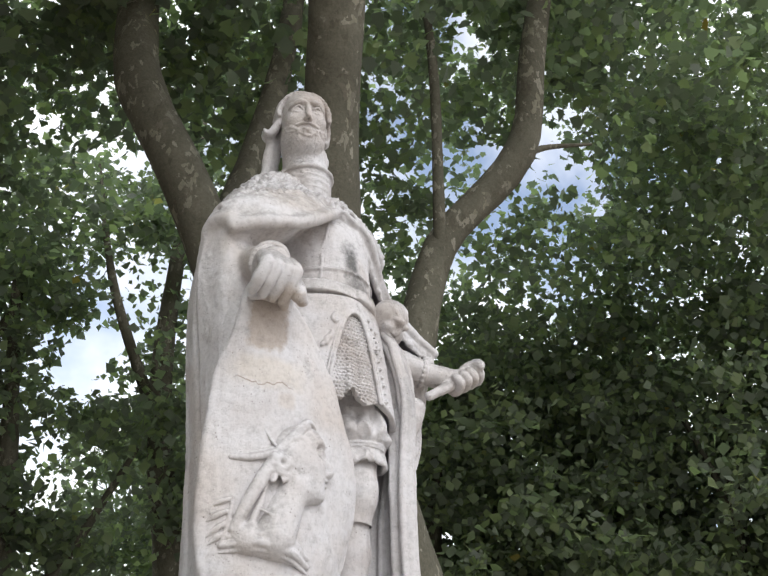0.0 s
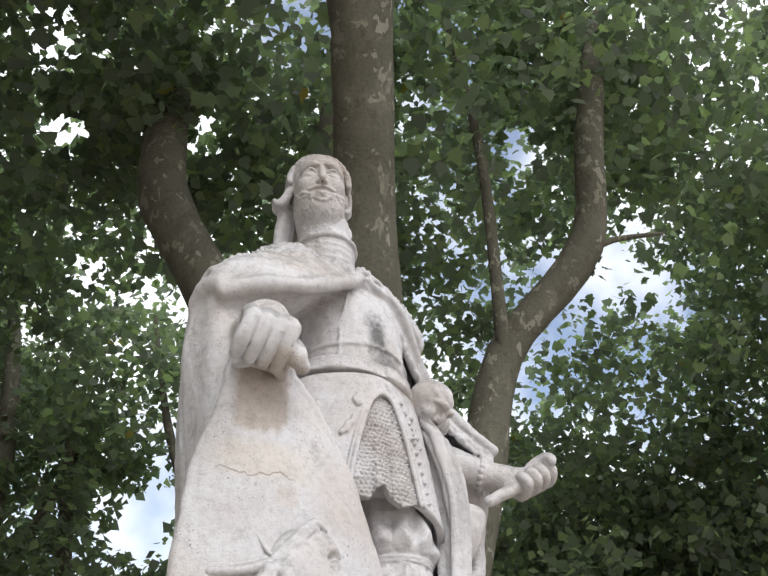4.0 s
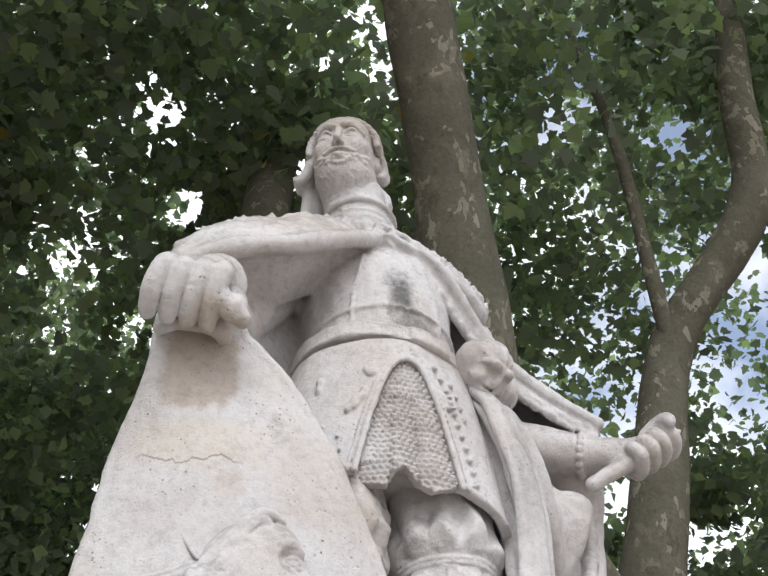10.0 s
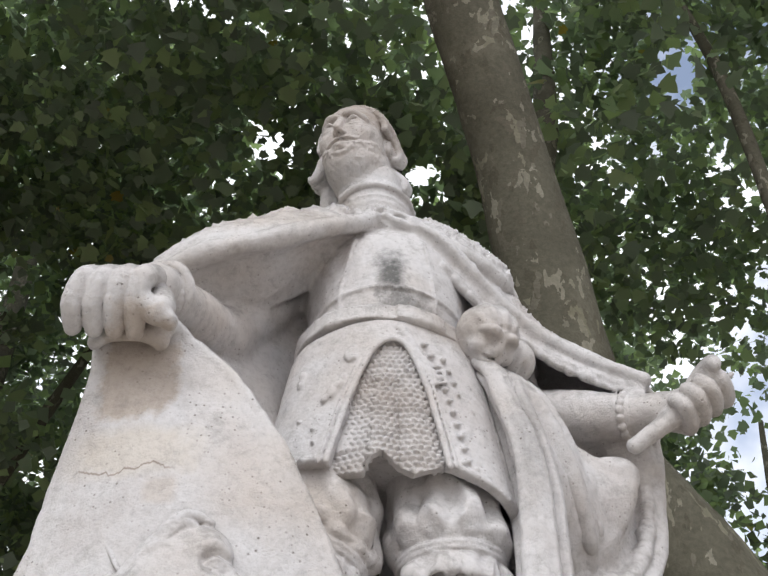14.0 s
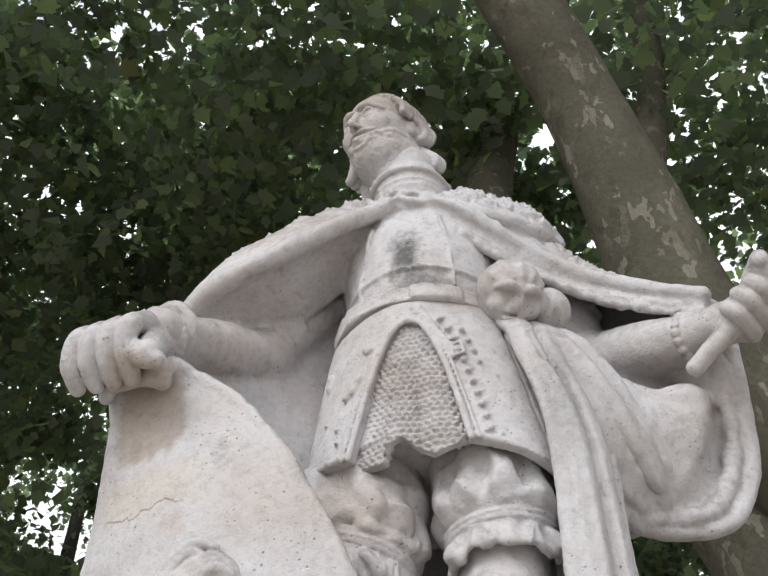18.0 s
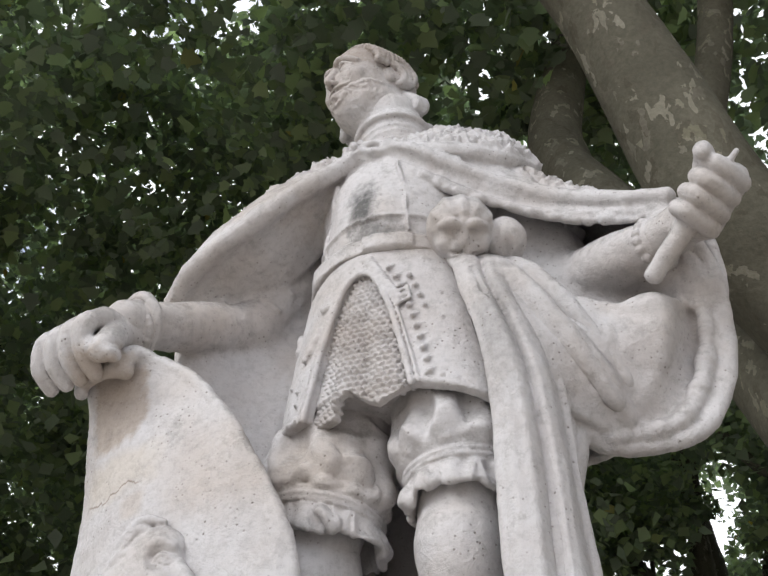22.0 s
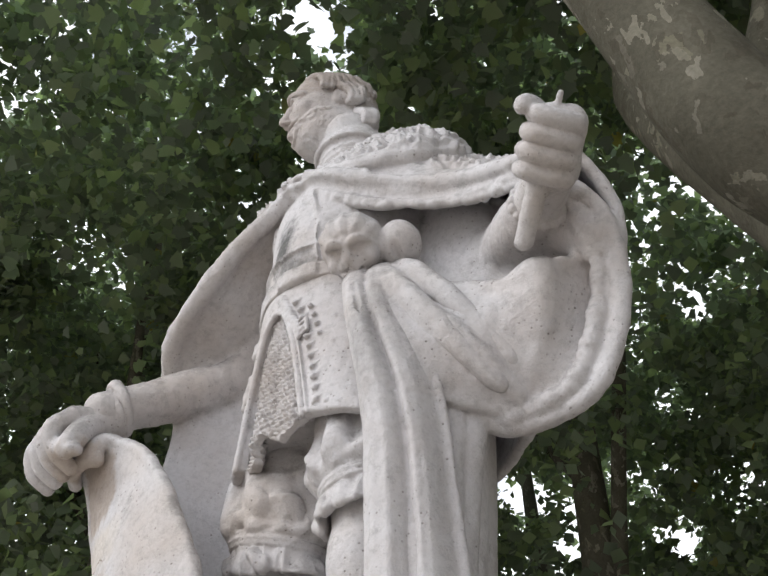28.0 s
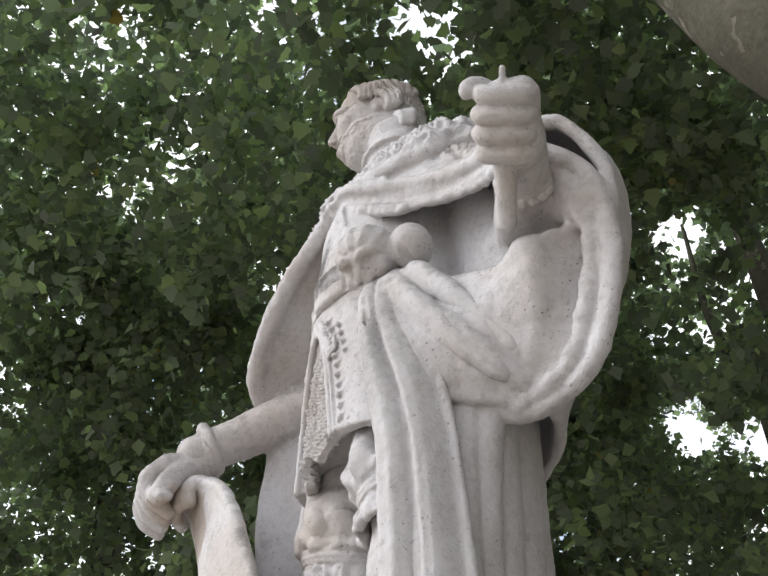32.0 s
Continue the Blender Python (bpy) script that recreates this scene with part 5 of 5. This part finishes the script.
# the pedestal that carries it
pb = bmesh.new()
box(pb, (-0.80, -0.56, 0.0), (0.80, 0.66, 0.22), 0.02)
box(pb, (-0.66, -0.44, 0.22), (0.66, 0.54, 1.66), 0.012)
box(pb, (-0.76, -0.53, 1.66), (0.76, 0.63, 1.875), 0.03)
tagged(part("pedestal", pb, STONE, None), "pale moulded stone pedestal under the statue", "pedestal")


# ---- trees ----
def tube(pts, radii, count, sides=18, lump=0.06, seed=0):
    """Vertices and faces of a limb round a line, lumpy and tapered, closed at the end."""
    p = curve(pts, count)
    r = np.interp(np.linspace(0, 1, count), np.linspace(0, 1, len(radii)), radii)
    d = np.gradient(p, axis=0)
    d /= np.linalg.norm(d, axis=1, keepdims=True)
    ref = np.array((0.31, 0.95, 0.02))
    a = np.cross(d, ref)
    a /= np.linalg.norm(a, axis=1, keepdims=True)
    b = np.cross(d, a)
    t = np.linspace(0, 2 * np.pi, sides, endpoint=False)
    v = p[:, None] + (np.cos(t)[None, :, None] * a[:, None] + np.sin(t)[None, :, None] * b[:, None]) * r[:, None, None]
    v = v.reshape(-1, 3)
    out = (v.reshape(count, sides, 3) - p[:, None]) / r[:, None, None]
    v = v + (out * (lump * r)[:, None, None]).reshape(-1, 3) * (grain(v + seed, 0.35) + 0.4 * grain(v + seed, 0.12))[:, None]
    i = np.arange(count - 1)[:, None] * sides
    j = np.arange(sides)[None]
    k = (j + 1) % sides
    f = np.stack([i + j, i + k, i + sides + k, i + sides + j], -1).reshape(-1, 4)
    return v, f


LOBES = [(0.20, -0.08), (0.46, 0.04), (0.36, 0.22), (0.60, 0.44), (0.34, 0.55), (0.22, 0.78)]
LEAF_OUTLINE = np.array(LOBES + [(0.02, 1.04)] + [(-0.96 * x, y + 0.02) for x, y in LOBES[::-1]])
PLAIN_OUTLINE = np.array([(0.06, -0.1), (0.52, 0.3), (0.04, 1.0), (-0.48, 0.36)])


def leaves(name, places, sizes, outline, parent, label, seed):
    """One mesh of many leaves, hanging and turned at random."""
    rs = np.random.RandomState(seed)
    n, k = len(places), len(outline)
    yaw, tip, roll = rs.uniform(0, 2 * np.pi, n), rs.normal(-0.6, 0.6, n), rs.normal(0, 0.85, n)
    f = np.stack([np.cos(yaw) * np.cos(tip), np.sin(yaw) * np.cos(tip), np.sin(tip)], 1)
    s = np.stack([-np.sin(yaw), np.cos(yaw), 0 * yaw], 1)
    u = np.cross(s, f)
    s2 = s * np.cos(roll)[:, None] + u * np.sin(roll)[:, None]
    u2 = np.cross(s2, f)
    bend = 0.18 * np.abs(outline[:, 0]) - 0.12 * outline[:, 1] ** 2
    v = places[:, None] + sizes[:, None, None] * (outline[None, :, :1] * s2[:, None] + outline[None, :, 1:] * f[:, None] + bend[None, :, None] * u2[:, None])
    me = bpy.data.meshes.new(name)
    me.vertices.add(n * k)
    me.vertices.foreach_set("co", v.astype(np.float32).ravel())
    me.loops.add(n * k)
    me.loops.foreach_set("vertex_index", np.arange(n * k, dtype=np.int32))
    me.polygons.add(n)
    me.polygons.foreach_set("loop_start", np.arange(n, dtype=np.int32) * k)
    me.update(calc_edges=True)
    me.materials.append(LEAF)
    ob = new(name, me)
    ob.parent = parent
    return tagged(ob, label, kind="stuff")


# clearings between the crowns, where the sky shows: two ends and a width
CLEARINGS = (
    ((3.2, 0.9, 6.1), (12.5, 7.7, 15.7), 1.0), ((3.2, 1.8, 5.7), (6.5, 4.7, 8.7), 0.35), ((1.8, 0.2, 6.2), (5.2, 3.1, 11.2), 0.25),
    ((-0.7, 1.5, 6.0), (0.2, 6.3, 11.0), 0.15), ((0.4, 1.5, 6.4), (0.9, 6.3, 12.8), 0.2), ((2.0, 0.8, 6.9), (4.0, 4.3, 12.7), 0.2),
    ((0.1, 5.2, 5.2), (-1.5, 18.0, 11.8), 0.5), ((-2.6, 3.3, 5.2), (-5.5, 9.5, 9.4), 0.3), ((-2.7, 2.7, 5.9), (-5.7, 8.3, 10.9), 0.3),
    ((-2.4, 3.2, 5.2), (-7.0, 7.7, 9.0), 0.25), ((-2.1, 3.7, 4.8), (-6.5, 9.0, 8.4), 0.25), ((-1.3, 0.9, 7.6), (-4.6, 3.0, 13.6), 0.3), ((0.4, 2.9, 4.5), (5.4, 13.3, 10.4), 0.58), ((-0.4, 2.4, 5.7), (2.2, 9.5, 11.8), 0.2), ((0.25, 2.2, 5.6), (3.2, 8.1, 10.8), 0.22),
    ((0.18, 4.2, 5.06), (-0.5, 12.0, 9.4), 0.42), ((-1.29, 3.9, 5.0), (-4.2, 10.8, 9.1), 0.3), ((-0.2, 4.2, 4.7), (-1.9, 12.0, 8.2), 0.3),
    ((-0.75, 3.05, 6.1), (-0.1, 9.0, 11.5), 0.22), ((-0.62, 2.26, 6.66), (0.3, 7.5, 12.6), 0.2), ((-2.4, 3.1, 5.3), (-9.0, 9.5, 11.0), 0.35), ((-1.6, 2.9, 6.4), (-6.1, 7.7, 12.4), 0.3),
    ((4.1, 1.1, 6.6), (9.5, 4.4, 11.7), 0.6), ((-1.8, 3.1, 4.9), (-9.7, 11.8, 11.7), 0.3), ((-1.2, 3.0, 5.7), (-7.9, 11.3, 14.0), 0.3), ((-0.7, 2.6, 8.1), (-0.9, 9.6, 17.9), 0.3), ((2.3, 0.8, 7.1), (6.0, 3.6, 11.8), 0.3),
    ((-0.07, 3.4, 4.5), (1.0, 8.6, 7.4), 0.28), ((-0.07, 3.4, 4.8), (1.0, 8.6, 8.0), 0.28), ((-0.07, 3.4, 5.1), (1.0, 8.6, 8.6), 0.28), ((-0.07, 3.4, 5.4), (1.0, 8.6, 9.2), 0.28), ((-0.07, 3.4, 5.7), (1.0, 8.6, 9.8), 0.28),
    ((-0.3, 3.0, 5.4), (-4.6, 11.3, 12.9), 0.26), ((-0.8, 3.1, 5.0), (-5.9, 11.6, 11.7), 0.26), ((-1.4, 2.9, 4.6), (-7.8, 11.2, 10.5), 0.26), ((-1.1, 3.4, 4.3), (-6.7, 12.5, 9.7), 0.26),
)


def clear(p, thin=0.42):
    keep = np.ones(len(p), bool)
    for a, b, r in CLEARINGS:
        a, b = np.array(a), np.array(b)
        t = np.clip((p - a) @ (b - a) / ((b - a) @ (b - a)), 0, 1)
        gap = np.linalg.norm(p - a - t[:, None] * (b - a), axis=1)
        keep &= gap > r * (1 + 0.8 * grain(p, 0.8) + 0.8 * grain(p, 0.35))
    # thin places in the crowns
    keep &= grain(p, 1.3) + 0.6 * grain(p + 7, 0.45) < thin
    return p[keep]


def sprays(rs, count, each, centre, radii, spread):
    """Places of leaves in loose sprays that fill an egg-shaped crown, thicker towards its outside."""
    g = rs.normal(0, 1, (count, 3))
    g /= np.linalg.norm(g, axis=1, keepdims=True)
    c = np.array(centre) + g * np.array(radii) * (rs.uniform(0.12, 1, (count, 1)) ** 0.45)
    p = c[:, None] + rs.normal(0, 1, (count, each, 3)) * np.array(spread) * rs.uniform(0.5, 1.4, (count, 1, 1))
    return p.reshape(-1, 3)


def tree(label, trunk, limbs, crowns, seed):
    """A tree of a trunk line, limb lines and crowns of leaf sprays."""
    base = np.array(trunk[0][0], float)
    top = new("plane_tree")
    top.location = base
    tagged(top, label, "tree", "plane trees round the statue")
    v, f = tube(trunk[0], trunk[1], 60, 28, 0.06, seed)
    mesh_object("trunk", v - base, f, BARK, top)
    for i, (pts, radii) in enumerate(limbs):
        v, f = tube(pts, radii, 36, 16, 0.08, seed + 3 + i)
        mesh_object("limb", v - base, f, BARK, top)
    rs = np.random.RandomState(seed)
    for count, each, centre, radii, spread, size, outline in crowns:
        p = sprays(rs, count, each, centre, radii, spread)
        p = clear(p[p[:, 2] > 2.2], 0.42 if outline is LEAF_OUTLINE else 0.52)
        leaves("crown", p - base, rs.uniform(0.5, 1.45, len(p)) * size, outline, top, "green lobed leaves in loose sprays", seed + 11)
    return top


FINE, WIDE = (0.30, 0.30, 0.17), (0.42, 0.42, 0.20)
tree("tall mottled plane tree leaning behind the statue",
     ([(2.30, 1.75, 0.0), (1.95, 1.52, 2.0), (1.50, 1.34, 3.2), (1.05, 1.18, 3.96), (0.87, 0.98, 4.36), (0.67, 0.68, 5.44), (0.40, 0.28, 6.31), (0.20, -0.15, 7.4), (-0.1, -0.6, 9.4)], [0.44, 0.41, 0.33, 0.235, 0.215, 0.178, 0.185, 0.17, 0.12]),
     [([(2.05, 1.9, 0.6), (1.91, 1.88, 1.79), (1.91, 1.72, 3.25), (2.19, 1.54, 4.49), (2.52, 1.45, 5.61), (3.0, 0.9, 6.48), (3.08, 0.67, 7.5), (3.42, 0.47, 9.34)], [0.26, 0.21, 0.175, 0.160, 0.135, 0.138, 0.12, 0.08]),
      ([(2.50, 1.47, 5.3), (2.42, 1.34, 6.0), (2.44, 1.3, 7.6), (2.4, 1.4, 9.5)], [0.06, 0.048, 0.042, 0.03]),
      ([(3.0, 0.9, 6.45), (3.25, 0.78, 6.6), (3.6, 0.55, 6.68)], [0.05, 0.025, 0.012]),
      ([(0.50, 0.42, 6.0), (0.22, 0.22, 6.9), (-0.15, 0.05, 7.9), (-0.7, -0.1, 9.4)], [0.14, 0.14, 0.12, 0.07]),
      ([(1.55, 1.35, 2.2), (1.12, 1.42, 3.12), (0.74, 1.68, 4.4), (0.32, 1.84, 5.46), (0.08, 2.20, 6.52), (0.26, 2.65, 8.14), (0.28, 3.02, 9.25)], [0.26, 0.24, 0.19, 0.172, 0.17, 0.15, 0.12]),
      ([(0.52, 1.75, 4.85), (0.98, 1.95, 6.0), (1.36, 2.0, 7.6), (1.6, 2.0, 10)], [0.11, 0.105, 0.10, 0.06])],
     [(270, 92, (0.5, 2.2, 8.7), (4.8, 3.6, 1.7), WIDE, 0.102, LEAF_OUTLINE),
      (330, 92, (6.0, 2.2, 9.4), (4.2, 4.0, 2.4), WIDE, 0.102, LEAF_OUTLINE),
      (300, 92, (-4.2, 0.2, 8.8), (4.0, 4.4, 2.0), WIDE, 0.102, LEAF_OUTLINE),
      (90, 92, (8.6, 0.6, 9.2), (2.8, 2.8, 2.2), WIDE, 0.102, LEAF_OUTLINE),
      (34, 92, (-0.3, 6.2, 8.4), (1.7, 1.4, 1.0), WIDE, 0.102, LEAF_OUTLINE),
      (30, 92, (0.2, 2.7, 8.2), (1.1, 1.2, 1.0), WIDE, 0.102, LEAF_OUTLINE),
      (60, 92, (-5.2, -1.2, 9.6), (2.2, 2.2, 1.6), WIDE, 0.102, LEAF_OUTLINE)], 21)
BACK = (
    (-6.5, 8.5, 7.5, 4.2, 4.6), (-3.0, 11.5, 7.5, 4.0, 4.6), (-0.8, 10.8, 8.5, 3.2, 4.6), (3.8, 7.4, 8.4, 1.5, 4.0), (7.5, 11.5, 6.0, 3.2, 4.0), (10.5, 6.0, 5.4, 3.8, 3.8), (10.2, 2.8, 5.6, 3.2, 3.8),
    (-9.5, 5.0, 8.0, 4.2, 4.8), (-10.5, 0.5, 8.0, 4.2, 4.8), (-7.0, 2.2, 8.5, 3.2, 4.6), (-3.5, 6.0, 9.0, 3.2, 4.6), (-8.5, -2.5, 8.0, 3.4, 4.6),
    (7.6, 6.2, 5.2, 3.2, 3.6), (6.0, 15.5, 4.0, 3.4, 3.4), (12.5, 9.5, 4.4, 3.6, 3.6), (12.0, 1.0, 4.4, 3.4, 3.6), (1.05, 8.9, 8.8, 1.8, 3.2), (-0.6, 9.6, 8.2, 2.0, 3.0), (1.9, 8.0, 5.4, 1.1, 3.4),
)
for k, (x, y, z, r, h) in enumerate(BACK):
    bend = 0.35 * math.sin(2.3 * k)
    tree("tall plane tree in the rows behind the statue",
         ([(x, y, 0), (x + bend, y, 3.5), (x - 0.4 * bend, y + bend, 0.85 * z), (x + bend, y, z + 0.8 * h)], [0.24, 0.19, 0.15, 0.05]),
         [([(x + 0.6 * bend, y, 0.55 * z), (x + 0.9 + bend, y - 0.3, 0.8 * z), (x + 1.5, y - 0.5, 1.1 * z)], [0.09, 0.07, 0.03]),
          ([(x - 0.2 * bend, y + bend, 0.75 * z), (x - 1.0, y, 0.95 * z), (x - 1.3, y + 0.3, 1.2 * z)], [0.09, 0.06, 0.02])],
         [(int((10 if z < 4.2 else 22 if x > 5 else 15 if k in (0, 1, 7, 10) else 11) * r * h), 150, (x, y, z), (r, r, h), FINE, 0.112, PLAIN_OUTLINE)], 30 + k)
